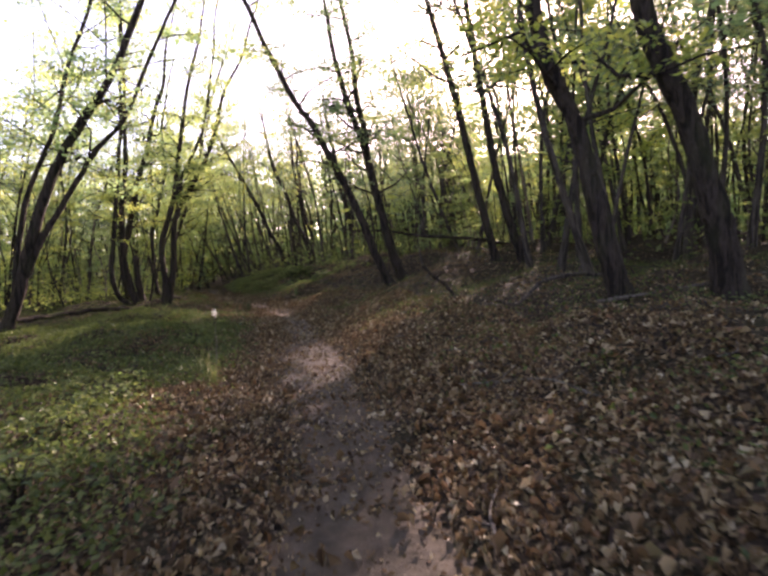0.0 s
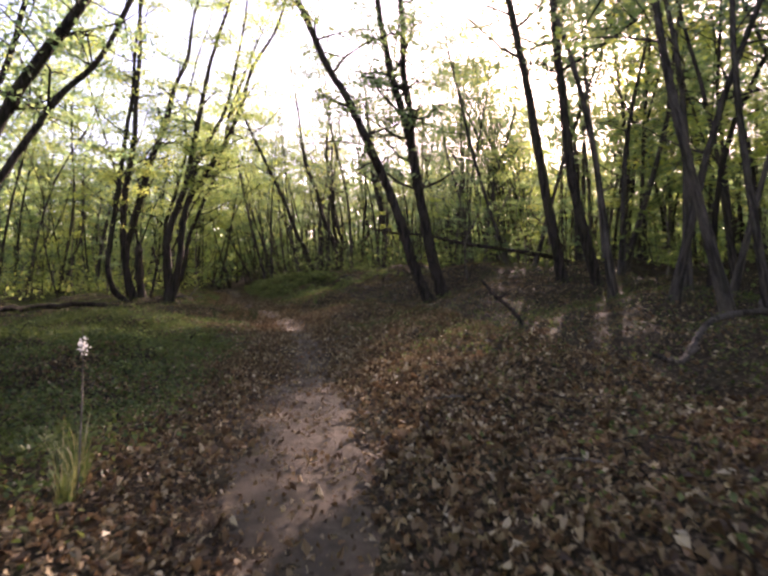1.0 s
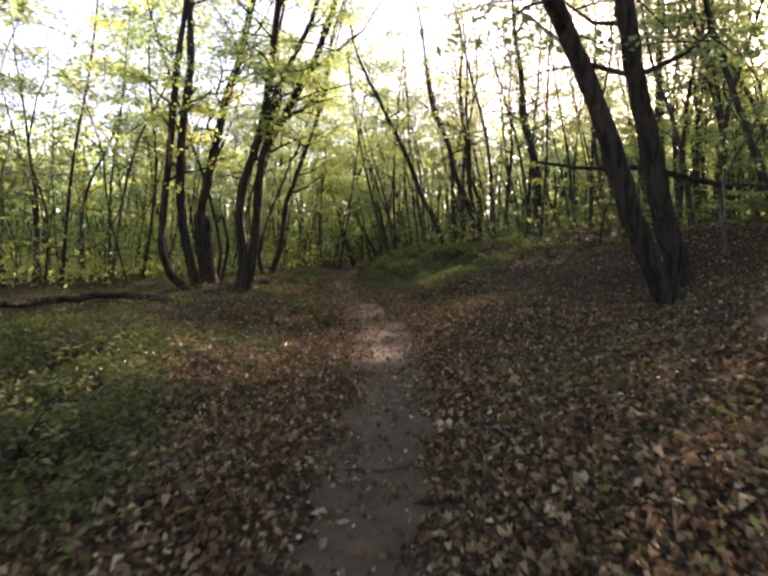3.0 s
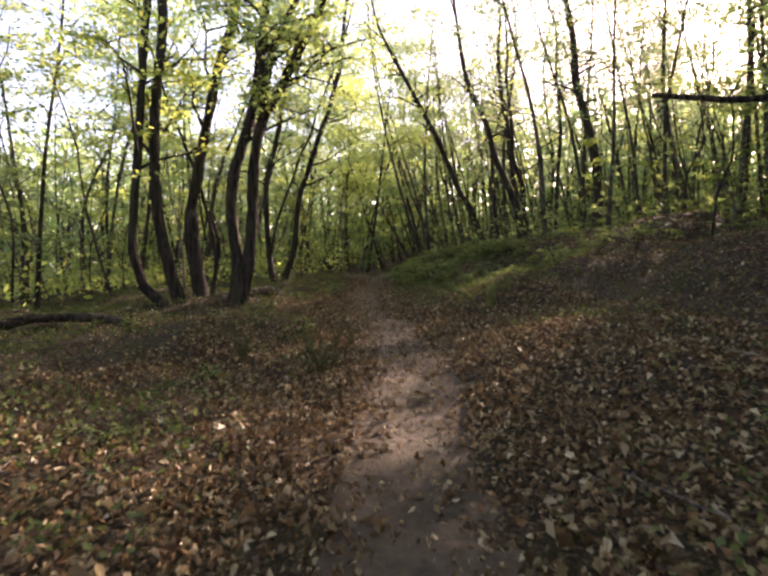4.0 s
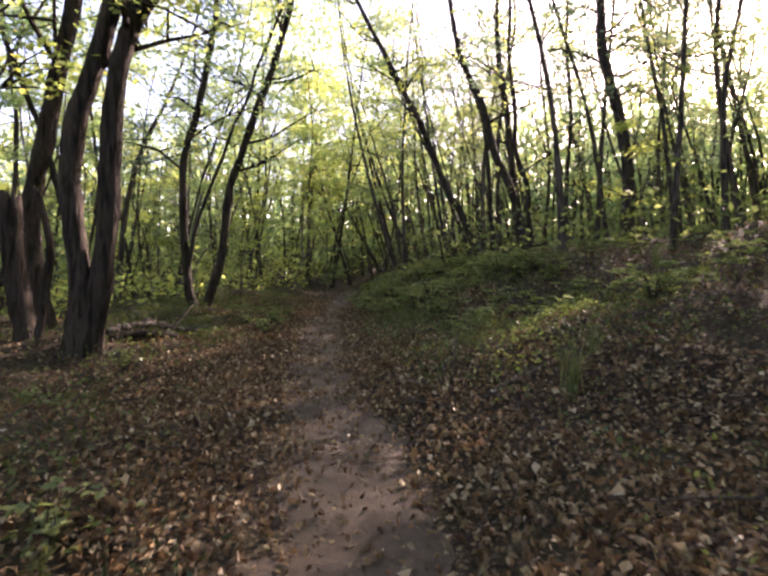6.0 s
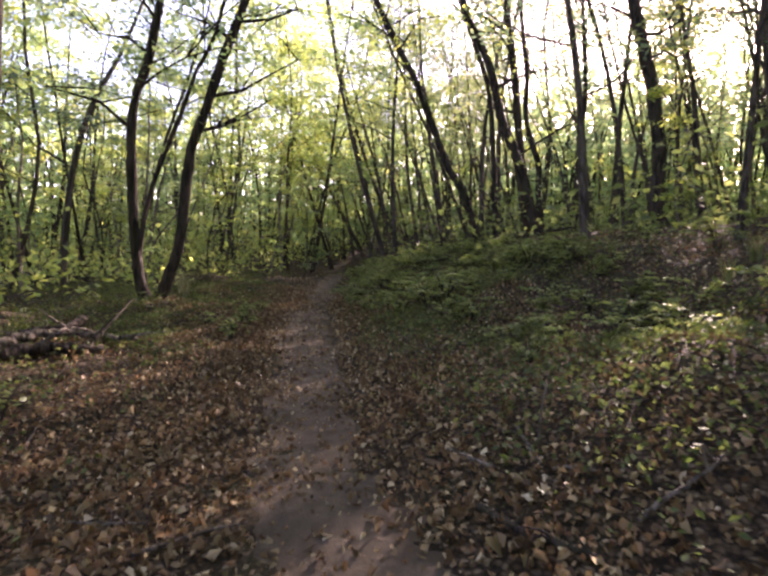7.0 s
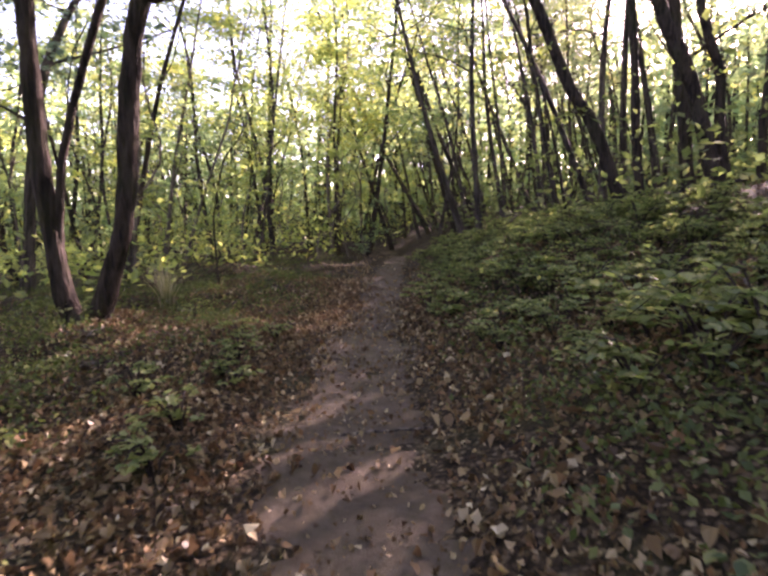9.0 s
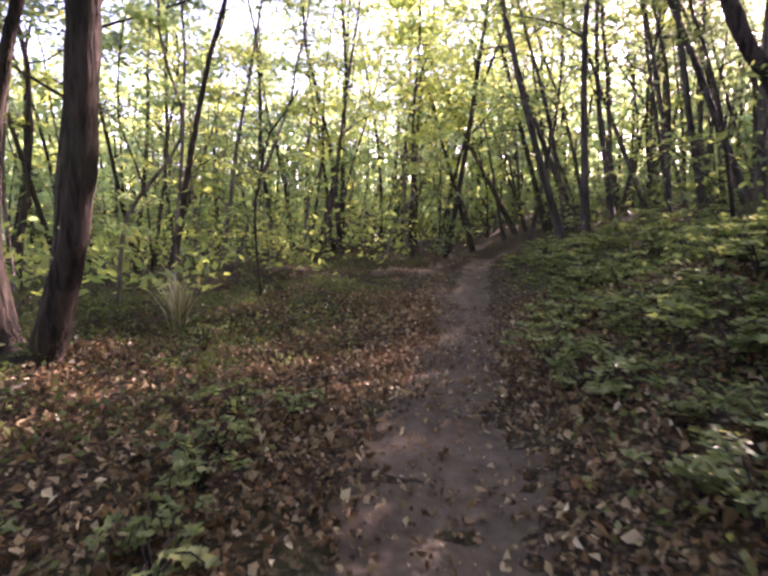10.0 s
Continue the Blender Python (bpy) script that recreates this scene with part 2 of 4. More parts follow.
def piece(name, me, parent, label=""):
    ob = new(name, me)
    ob.parent = parent
    return tagged(ob, label) if label else ob


def tubes(runs, sides=8, rough=0.0, seed=0):
    """Tapered tubes along runs of (points, radii): verts and quads."""
    rng = np.random.default_rng(seed)
    vs, fs, n0 = [], [], 0
    for pts, rad in runs:
        pts, rad = np.asarray(pts, float), np.asarray(rad, float)
        tan = np.gradient(pts, axis=0)
        tan /= np.linalg.norm(tan, axis=1)[:, None] + 1e-9
        ref = np.array([1.0, 0, 0]) if abs(tan[0][0]) < 0.8 else np.array([0, 1.0, 0])
        u = np.cross(tan, ref)
        u /= np.linalg.norm(u, axis=1)[:, None] + 1e-9
        w = np.cross(tan, u)
        a = np.linspace(0, 2 * np.pi, sides, endpoint=False)
        r = rad[:, None] * (1 + rough * rng.normal(0, 1, (len(pts), sides)))
        ring = pts[:, None] + r[..., None] * (np.cos(a)[None, :, None] * u[:, None] + np.sin(a)[None, :, None] * w[:, None])
        vs.append(ring.reshape(-1, 3))
        i = np.arange(len(pts) - 1)[:, None] * sides
        j = np.arange(sides)[None]
        q = np.stack([i + j, i + (j + 1) % sides, i + sides + (j + 1) % sides, i + sides + j], -1).reshape(-1, 4)
        cap = np.stack([np.zeros(sides - 2, int), np.arange(1, sides - 1), np.arange(2, sides)], -1) + (len(pts) - 1) * sides
        fs.append((q + n0, cap + n0))
        n0 += len(pts) * sides
    return np.concatenate(vs), [np.concatenate([f[0] for f in fs]), np.concatenate([f[1] for f in fs])]


def curve(points, n):
    """A smooth run of n points through a few."""
    p = np.asarray(points, float)
    p = np.vstack([2 * p[0] - p[1], p, 2 * p[-1] - p[-2]])
    out = []
    for t in np.linspace(0, len(p) - 3 - 1e-6, n):
        i, f = int(t), t - int(t)
        a, b, c, d = p[i:i + 4]
        out.append(0.5 * (2 * b + (c - a) * f + (2 * a - 5 * b + 4 * c - d) * f * f + (3 * b - a - 3 * c + d) * f ** 3))
    return np.array(out)


def leaves(pos, size, rng, flat=0.6, fine=False, slim=0.55, curl=0.12, normals=None, ragged=0.0):
    """Folded leaves at pos: verts and faces. flat: how level they lie."""
    n = len(pos)
    size = np.broadcast_to(size, n)[:, None]
    up = rng.normal(0, 1, (n, 3)) * (1 - flat)
    up += (np.array([0, 0, 1.0]) if normals is None else normals) * (flat + 0.05)
    up /= np.linalg.norm(up, axis=1)[:, None] + 1e-9
    d = np.cross(up, rng.normal(0, 1, (n, 3)))
    d /= np.linalg.norm(d, axis=1)[:, None] + 1e-9
    e = np.cross(up, d)
    bend = size * curl * rng.uniform(-0.6, 1.6, (n, 1))
    w = size * slim * rng.uniform(0.75, 1.2, (n, 1)) * 0.5
    base, tip = pos - d * size * 0.5, pos + d * size * 0.5 + up * bend * 0.6
    if fine:
        l1, r1 = pos - d * size * 0.2 + e * w * 0.9 + up * bend, pos - d * size * 0.2 - e * w * 0.9 + up * bend
        l2, r2 = pos + d * size * 0.2 + e * w + up * bend * 1.2, pos + d * size * 0.2 - e * w + up * bend * 1.2
        vs = np.stack([base, l1, l2, tip, r2, r1], 1)
        vs = (vs + rng.normal(0, ragged, vs.shape) * size[:, None]).reshape(-1, 3)
        o = np.arange(n)[:, None] * 6
        return vs, [np.concatenate([o + np.array([[0, 3, 2, 1]]), o + np.array([[0, 5, 4, 3]])])]
    vs = np.stack([base, pos + e * w + up * bend, tip, pos - e * w + up * bend], 1).reshape(-1, 3)
    o = np.arange(n)[:, None] * 4
    return vs, [np.concatenate([o + np.array([[0, 2, 1]]), o + np.array([[0, 3, 2]])])]


# ---- ground and trail ----
def spaced(lo, hi, step, far, ratio=1.22):
    inner = list(np.arange(lo, hi + 1e-6, step))
    d, x = step, hi
    while x < far:
        d *= ratio
        x += d
        inner.append(x)
    d, x = step, lo
    while x > -far:
        d *= ratio
        x -= d
        inner.insert(0, x)
    return np.array(inner)


gx, gy = spaced(-16, 8, 0.17, 420), spaced(0, 42, 0.17, 420)
X, Y = np.meshgrid(gx, gy, indexing="ij")
Z = ground(X, Y)
gi = np.arange(len(gx) - 1)[:, None] * len(gy) + np.arange(len(gy) - 1)[None]
quads = np.stack([gi, gi + len(gy), gi + len(gy) + 1, gi + 1], -1).reshape(-1, 4)
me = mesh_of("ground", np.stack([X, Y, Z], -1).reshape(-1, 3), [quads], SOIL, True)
tagged(new("ground", me), "uneven dark woodland soil rising as a bank beside the trail", "ground", kind="structure")

py = np.arange(-8, 54, 0.08)
u = np.linspace(-1, 1, 15)
half = np.interp(py, [0, 5, 10, 13, 15, 17.3, 20, 22.5, 24, 27, 34, 40, 60], [0.5, 0.58, 0.58, 0.46, 0.45, 0.62, 0.72, 0.6, 0.58, 0.62, 0.62, 0.5, 0.45]) + 0.05 * np.sin(py * 0.9) + 0.06 * np.sin(py * 2.7 + 1) + 0.05 * np.sin(py * 6.1)
wob = 0.05 * np.sin(py * 1.7) + 0.03 * np.sin(py * 4.3)
PX = trail_x(py)[:, None] + wob[:, None] + u[None] * half[:, None]
PY = np.repeat(py[:, None], len(u), 1)
edge = np.abs(u[None]) ** 3
PZ = ground(PX, PY) + 0.016 - 0.034 * edge + (0.009 * np.sin(PY * 5.2 + PX * 2.2) + 0.006 * np.sin(PY * 11 - PX * 6 + 1)) * (1 - edge) + 0.004 * np.sin(PY * 23 - PX * 13)
pi_ = np.arange(len(py) - 1)[:, None] * len(u) + np.arange(len(u) - 1)[None]
quads = np.stack([pi_, pi_ + 1, pi_ + len(u) + 1, pi_ + len(u)], -1).reshape(-1, 4)
me = mesh_of("path", np.stack([PX, PY, PZ], -1).reshape(-1, 3), [quads], EARTH, True)
tagged(new("path", me), "narrow trodden bare earth trail through the wood", "path", kind="structure")

# ---- trees ----
def limb_runs(rng, stem, rad, count, lo, hi, length, droop=0.0, twigs=3):
    """Limbs that leave a stem between two shares of its length; also their leaf-bearing points."""
    runs, tips = [], []
    n = len(stem)
    for h in np.linspace(lo, hi, count) + rng.normal(0, 0.02, count):
        i = int(np.clip(h, 0.05, 0.97) * (n - 1))
        az = rng.uniform(0, 6.283)
        L = length * rng.uniform(0.55, 1.15) * (1.25 - 0.7 * (h - lo) / max(hi - lo, 0.01))
        out = np.array([math.cos(az), math.sin(az), 0])
        p = [stem[i]]
        for f in (0.33, 0.66, 1.0):
            p.append(stem[i] + out * L * f + np.array([0, 0, L * (0.55 * f - droop * f * f)]) + rng.normal(0, 0.07 * L, 3))
        r = min(rad[i] * 0.42, 0.05)
        c = curve(p, 5)
        runs.append((c, np.linspace(r, 0.006, 5)))
        tips.append(c[2:])
        for _ in range(twigs):
            j = rng.integers(1, 4)
            q = c[j] + rng.normal(0, 1, 3) * np.array([0.4, 0.4, 0.2]) * L
            runs.append((np.array([c[j], (c[j] + q) / 2 + [0, 0, 0.05 * L], q]), np.array([r * 0.5, r * 0.35, 0.004])))
            tips.append(np.linspace(c[j], q, 4)[1:])
    return runs, np.concatenate(tips)


def spray(rng, tips, count, spread, size, flat=0.66, fine=False, share=0.5):
    """Leaves in level sprays about limb points."""
    bunches = tips[rng.permutation(len(tips))[: max(8, int(len(tips) * share))]]
    own = bunches[rng.integers(0, len(bunches), count)]
    pos = own + rng.normal(0, 1, (count, 3)) * np.array([spread, spread, spread * 0.2])
    return leaves(pos, size * rng.uniform(0.65, 1.3, count), rng, flat, fine)


TREE_TOPS = {}


def wood_tree(seed, height, radius, count, size, lo, crown_mat, bark, lean, limbs=14, name="young_tree", twigs=2):
    """One young tree of the wood behind: root with trunk and crown."""
    rng = np.random.default_rng(seed)
    top = np.array([lean * math.cos(seed), lean * math.sin(seed), height])
    bow = rng.normal(0, 0.4, (2, 2))
    stem = curve([(0, 0, -0.25), (bow[0][0] * 0.4, bow[0][1] * 0.4, height * 0.3), (top[0] * 0.5 + bow[1][0], top[1] * 0.5 + bow[1][1], height * 0.62), tuple(top)], 12)
    stem[2:-1, :2] += np.cumsum(rng.normal(0, 0.055, (9, 2)), axis=0) * np.linspace(0, 1, 9)[:, None]
    rad = np.linspace(radius, 0.015, 12) * (1 + 0.5 * np.exp(-np.arange(12) * 1.6))
    runs, tips = limb_runs(rng, stem, rad, limbs, lo, 0.98, height * 0.17, 0.0, twigs)
    root = new(name)
    TREE_TOPS[root.name] = top
    vs, fs = tubes([(stem, rad)], 6, 0.05, seed)
    v2, f2 = tubes(runs, 3)
    vs, fs = np.concatenate([vs, v2]), [np.concatenate([fs[0], f2[0] + len(vs)]), np.concatenate([fs[1], f2[1] + len(vs)])]
    piece("trunk", mesh_of("trunk", vs, fs, bark, True), root)
    vs, fs = spray(rng, tips, count, height * 0.04, size, 0.74, share=0.26)
    piece("crown", mesh_of("crown", vs, fs, crown_mat), root)
    return root


HERO_SPOTS = []


def hero_tree(name, label, stems, crown=3500, size=0.13, limbs=16, limb_len=2.0, height=16.0, seed=1, mat=CANOPY, bark=BARK, from_z=6.0, sides=12):
    """A tree of several stems, each (points, foot radius, top radius, starts at the ground)."""
    rng = np.random.default_rng(seed)
    x0, y0 = stems[0][0][0][:2]
    z0 = gz(x0, y0)
    HERO_SPOTS.append((x0, y0))
    root = tagged(new(name), label, "tree")
    root.location = (x0, y0, z0)
    base = np.array([x0, y0, z0])
    alltips = []
    for pts, r0, r1, grounded in stems:
        p = [np.array(q, float) for q in pts]
        if grounded:
            g = gz(p[0][0], p[0][1])
            p[0][2] = g
            p = [q for i, q in enumerate(p) if i == 0 or q[2] > g + 0.25]
            p.insert(0, p[0] - (p[1] - p[0]) * 0.3 / max(0.3, p[1][2] - p[0][2]))
        d = (p[-1] - p[-3]) / max(0.2, np.linalg.norm(p[-1] - p[-3]))
        d = d * 0.75 + np.array([0, 0, 0.35])
        while p[-1][2] < height:
            p.append(p[-1] + d * 1.6 + rng.normal(0, 0.14, 3))
        n = 14 + 4 * len(p)
        c = curve(p, n) - base
        run = np.concatenate([[0], np.cumsum(np.linalg.norm(np.diff(c, axis=0), axis=1))])
        share = run / run[-1]
        traced = min(1.0, (pts[-1][2] - p[0][2]) / max(0.5, p[-1][2] - p[0][2]))
        rad = np.interp(share, [0, traced, 1], [r0, r1, 0.02])
        rad = rad * (1 + 0.035 * np.sin(run * 2.3 + seed) + 0.03 * np.sin(run * 5.9 + 2 * seed))
        c[2:-1] += rng.normal(0, 0.006, c[2:-1].shape)
        if grounded:
            rad = rad * (1 + 0.8 * np.exp(-run / 0.3))
        vs, fs = tubes([(c, rad)], sides, 0.05, seed)
        stem = piece("trunk" if grounded else "limb", mesh_of("trunk", vs, fs, bark, True), root)
        lo = min(0.8, max(0.12, (from_z - p[0][2]) / (p[-1][2] - p[0][2])))
        runs, tips = limb_runs(rng, c, rad, limbs, lo, 0.97, limb_len)
        for i in range(0, len(runs), 4):
            vs, fs = tubes(runs[i:i + 4], 5)
            piece("branch", mesh_of("branch", vs, fs, bark, True), stem)
        alltips.append(tips)
    tips = np.concatenate(alltips)
    vs, fs = spray(rng, tips, crown * len(stems), 0.27, size)
    piece("crown", mesh_of("crown", vs, fs, mat), root)
    return root

# clump of stems beside the trail
hero_tree("clump_tree", "dark bowed double stem at the edge of a clump", [
    ([(-11.34, 23.11, 0), (-11.73, 22.95, 0.61), (-11.94, 22.85, 1.41), (-11.9, 22.87, 2.3), (-11.78, 22.92, 3.57), (-11.65, 22.98, 5.01), (-11.53, 23.03, 6.43)], 0.11, 0.08, True),
    ([(-11.17, 23.42, 0), (-11.34, 23.34, 0.91), (-11.53, 23.26, 1.92), (-11.61, 23.23, 2.92), (-11.59, 23.24, 4.11), (-11.47, 23.28, 5.38), (-11.35, 23.34, 6.53)], 0.14, 0.10, True)], seed=11)
hero_tree("clump_tree", "dark slender stem with a thin crooked shoot in a clump", [
    ([(-12.55, 25.7, 0), (-12.72, 25.63, 1.05), (-12.82, 25.59, 2.05), (-12.58, 25.69, 3.43), (-12.27, 25.82, 5.03), (-11.92, 25.98, 6.61), (-11.57, 26.13, 7.81)], 0.16, 0.12, True),
    ([(-12.32, 25.8, 0), (-12.14, 25.88, 1.18), (-12.36, 25.79, 2.56), (-12.69, 25.64, 3.8), (-13.13, 25.45, 5.14), (-13.29, 25.38, 5.63)], 0.06, 0.035, True)], seed=12)
hero_tree("clump_tree", "stout dark tree forked from the foot into two stems", [
    ([(-10.26, 24.29, 0), (-10.2, 24.31, 1.01), (-10.29, 24.27, 1.96), (-10.28, 24.28, 3.0), (-9.94, 24.42, 4.24), (-9.7, 24.53, 5.26), (-9.5, 24.61, 6.76)], 0.155, 0.105, True),
    ([(-10.14, 24.34, 0), (-9.96, 24.42, 1.22), (-9.85, 24.46, 2.38), (-9.8, 24.48, 3.42), (-9.61, 24.57, 4.44), (-9.18, 24.76, 5.26), (-8.8, 24.92, 6.07), (-8.42, 25.08, 6.77)], 0.155, 0.1, True),
    ([(-9.62, 24.57, 4.3), (-9.51, 24.61, 5.26), (-9.36, 24.67, 6.07), (-9.06, 24.81, 6.77)], 0.11, 0.08, False)], seed=13)
# tree forked like a V beside the trail
hero_tree("forked_tree", "dark tree forked from the foot into spreading stems", [
    ([(-12.93, 30.08, 0), (-13.1, 30.04, 0.55), (-13.19, 30.01, 1.39), (-13.24, 29.98, 2.39), (-13.25, 29.98, 3.38), (-13.21, 29.99, 4.16), (-12.94, 30.07, 5.04), (-12.74, 30.13, 5.9), (-12.67, 30.15, 6.28)], 0.11, 0.08, True),
    ([(-12.76, 30.16, 0), (-12.6, 30.2, 0.6), (-12.34, 30.27, 1.41), (-12.22, 30.31, 2.42), (-12.1, 30.34, 3.32), (-11.81, 30.43, 4.21), (-11.48, 30.52, 5.19), (-11.16, 30.62, 6.06), (-11.06, 30.64, 6.34)], 0.115, 0.085, True),
    ([(-13.13, 30.07, 0.9), (-13.11, 30.07, 1.49), (-12.98, 30.1, 2.2), (-12.69, 30.19, 3.11), (-12.3, 30.3, 4.1), (-12.02, 30.38, 4.89), (-11.64, 30.49, 5.67), (-11.45, 30.55, 6.34)], 0.05, 0.035, False)], seed=14, crown=2300)
# pair on the bank
hero_tree("leaning_tree", "dark tree leaning over the trail from the bank", [
    ([(0.37, 19.12, 0), (0.1, 19.03, 1.12), (-0.31, 18.89, 2.06), (-0.67, 18.77, 3.09), (-1.07, 18.64, 4.02), (-1.52, 18.48, 4.94), (-1.97, 18.33, 5.85), (-2.46, 18.17, 6.75), (-2.78, 18.06, 7.14)], 0.165, 0.1, True)], seed=15, mat=CANOPY_DARK, from_z=6.8)
hero_tree("bank_tree", "stout dark tree forking high, beside a leaning neighbour", [
    ([(0.75, 20.52, 0), (0.35, 20.39, 2.15), (0.06, 20.29, 3.31), (-0.23, 20.19, 4.46), (-0.46, 20.11, 5.6), (-0.8, 20.0, 6.72), (-1.19, 19.87, 7.84)], 0.195, 0.11, True),
    ([(-0.44, 20.12, 5.3), (-0.5, 20.1, 6.0), (-0.55, 20.08, 6.73), (-0.81, 20.0, 7.86)], 0.13, 0.10, False)], seed=16, mat=CANOPY_DARK, from_z=5.4)
# big trunks on the bank at the beginning
hero_tree("bank_tree", "tall dark trunk leaning towards the trail on the leafy bank", [
    ([(3.84, 8.38, 0), (3.6, 8.38, 1.7), (3.43, 8.38, 2.42), (3.27, 8.38, 3.15), (3.1, 8.38, 3.75), (2.66, 8.37, 4.75)], 0.17, 0.125, True)], seed=17, from_z=7)
hero_tree("bank_tree", "thick dark trunk with rough bark on the leafy bank", [
    ([(5.15, 7.7, 0), (5.03, 7.7, 1.7), (4.86, 7.7, 2.4), (4.49, 7.7, 3.63), (3.95, 7.7, 4.95)], 0.21, 0.15, True)], seed=18, from_z=7)
hero_tree("bank_tree", "dark slanting tree standing deeper on the bank", [
    ([(4.2, 19.3, 0), (3.55, 19.3, 4.35), (2.88, 19.3, 7.4), (2.2, 19.3, 10.0)], 0.16, 0.1, True)], seed=28, height=14, from_z=7.5, crown=1000, mat=CANOPY_DARK)
hero_tree("bank_tree", "dark slanting tree beside a like neighbour deeper on the bank", [
    ([(5.1, 19.0, 0), (4.31, 19.0, 4.34), (3.79, 19.0, 7.36), (3.4, 19.0, 9.95)], 0.16, 0.1, True)], seed=29, height=14, from_z=7.5, crown=1000, mat=CANOPY_DARK)
# leaning stems on the low side
hero_tree("leaning_tree", "several dark slanting stems rising from one foot", [
    ([(-9.3, 12.6, 0), (-8.92, 12.65, 1.05), (-8.64, 12.7, 2.2), (-8.2, 12.75, 3.5), (-7.8, 12.8, 4.4), (-7.2, 12.9, 5.4), (-6.5, 13.0, 6.5)], 0.15, 0.09, True),
    ([(-8.75, 12.72, 1.5), (-8.45, 12.8, 2.3), (-8.05, 12.9, 3.0), (-7.55, 13.0, 3.85), (-7.1, 13.1, 4.6), (-6.4, 13.3, 5.5)], 0.085, 0.05, False),
    ([(-9.4, 12.7, 0), (-9.05, 12.66, 1.0), (-8.95, 12.68, 1.85), (-8.7, 12.75, 3.3), (-8.35, 12.86, 4.3), (-8.0, 12.96, 5.2)], 0.08, 0.05, True)], seed=19)
hero_tree("broken_tree", "pale-barked slim tree on the low side", [
    ([(-16.39, 19.22, 0), (-16.49, 19.19, 0.65), (-16.66, 19.13, 1.9), (-16.76, 19.1, 3.46), (-16.7, 19.1, 5.5)], 0.16, 0.11, True)], seed=20, bark=BARK_PALE)
# trees ahead on the bank
hero_tree("bank_tree", "dark upright tree with a thinner companion ahead on the bank", [
    ([(-5.44, 39.57, 0), (-5.62, 39.52, 2.72), (-5.7, 39.49, 3.71), (-5.94, 39.42, 5.33), (-6.19, 39.35, 7.41), (-6.52, 39.26, 9.45)], 0.16, 0.10, True),
    ([(-6.5, 39.2, 0), (-6.67, 39.21, 3.35), (-6.94, 39.14, 6.59), (-7.57, 38.95, 8.47), (-8.01, 38.83, 9.71)], 0.11, 0.06, True)], seed=21, height=15, from_z=7.5, crown=1000)
hero_tree("leaning_tree", "slim dark tree slanting strongly over the trail", [
    ([(-6.93, 38.02, 0), (-7.46, 37.86, 3.13), (-8.02, 37.7, 4.11), (-8.59, 37.54, 5.47), (-9.08, 37.4, 6.66), (-9.78, 37.2, 7.98), (-10.36, 37.03, 9.14)], 0.13, 0.09, True)], seed=22, height=15, from_z=7.5, crown=1000)
hero_tree("slim_tree", "thin upright dark stem ahead on the bank", [
    ([(-3.95, 40.51, 0), (-3.97, 40.5, 3.48), (-3.92, 40.52, 5.5), (-3.85, 40.54, 7.15), (-4.01, 40.49, 9.1), (-4.1, 40.47, 10.06)], 0.10, 0.06, True)], seed=23, height=15, from_z=7.5, crown=1000)
hero_tree("bank_tree", "stout dark trunk high on the bank", [
    ([(-2.2, 36.65, 0), (-2.17, 36.66, 4.0), (-2.41, 36.59, 5.65), (-2.82, 36.47, 7.15), (-3.07, 36.4, 8.13)], 0.2, 0.15, True)], seed=24, height=15, from_z=7.5, crown=1000)
hero_tree("bank_tree", "leaning dark tree with a second stem high on the bank", [
    ([(-5.13, 38.35, 0), (-5.47, 38.21, 3.0), (-5.85, 38.05, 4.23), (-6.25, 37.89, 5.06), (-6.45, 37.81, 5.6)], 0.17, 0.13, True),
    ([(-5.0, 38.39, 0), (-5.22, 38.31, 3.29), (-5.27, 38.29, 4.22), (-5.71, 38.11, 5.59)], 0.11, 0.08, True)], seed=25, height=15, from_z=9, crown=600, limbs=9)

# ---- the wood behind: young trees and saplings ----
rng = np.random.default_rng(26)
KINDS = []
for i in range(8):
    bark = BARK_PALE if i % 4 == 3 else BARK
    KINDS.append(wood_tree(40 + i, rng.uniform(10.5, 16.5), rng.uniform(0.055, 0.105), 1950, 0.194, 0.3 if i % 2 else 0.44,
                           CANOPY if i % 3 else CANOPY_DARK, bark, rng.uniform(0.3, 1.6)))
FARTHER = [wood_tree(140 + i, rng.uniform(10.5, 16.5), rng.uniform(0.06, 0.115), 1100, 0.288, 0.32, CANOPY if i % 3 else CANOPY_DARK, BARK, rng.uniform(0.3, 1.6), 9) for i in range(6)]
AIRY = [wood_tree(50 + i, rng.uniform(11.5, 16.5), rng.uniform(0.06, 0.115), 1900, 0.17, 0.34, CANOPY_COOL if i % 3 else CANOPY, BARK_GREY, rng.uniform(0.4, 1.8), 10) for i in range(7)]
SAPS = [wood_tree(60 + i, rng.uniform(3.2, 6.0), rng.uniform(0.02, 0.04), 560, 0.115, 0.24, (UNDER, CANOPY, CANOPY_DARK)[i % 3], BARK_PALE if i % 2 else BARK, rng.uniform(0.2, 0.8), 10, "sapling", 1) for i in range(6)]


def free_spot(x, y, taken, gap):
    return all((x - a) ** 2 + (y - b) ** 2 > gap * gap for a, b in taken)


SUN_GAPS = [(-1.5, 6.9, 1.0), (1.2, 5.3, 0.0), (-3.9, 19.1, 0.42), (-4.07, 25.8, 0.1), (-9.7, 25.0, 0.7), (-9.0, 29.6, 0.3), (-10.9, 34.5, 0.2)]
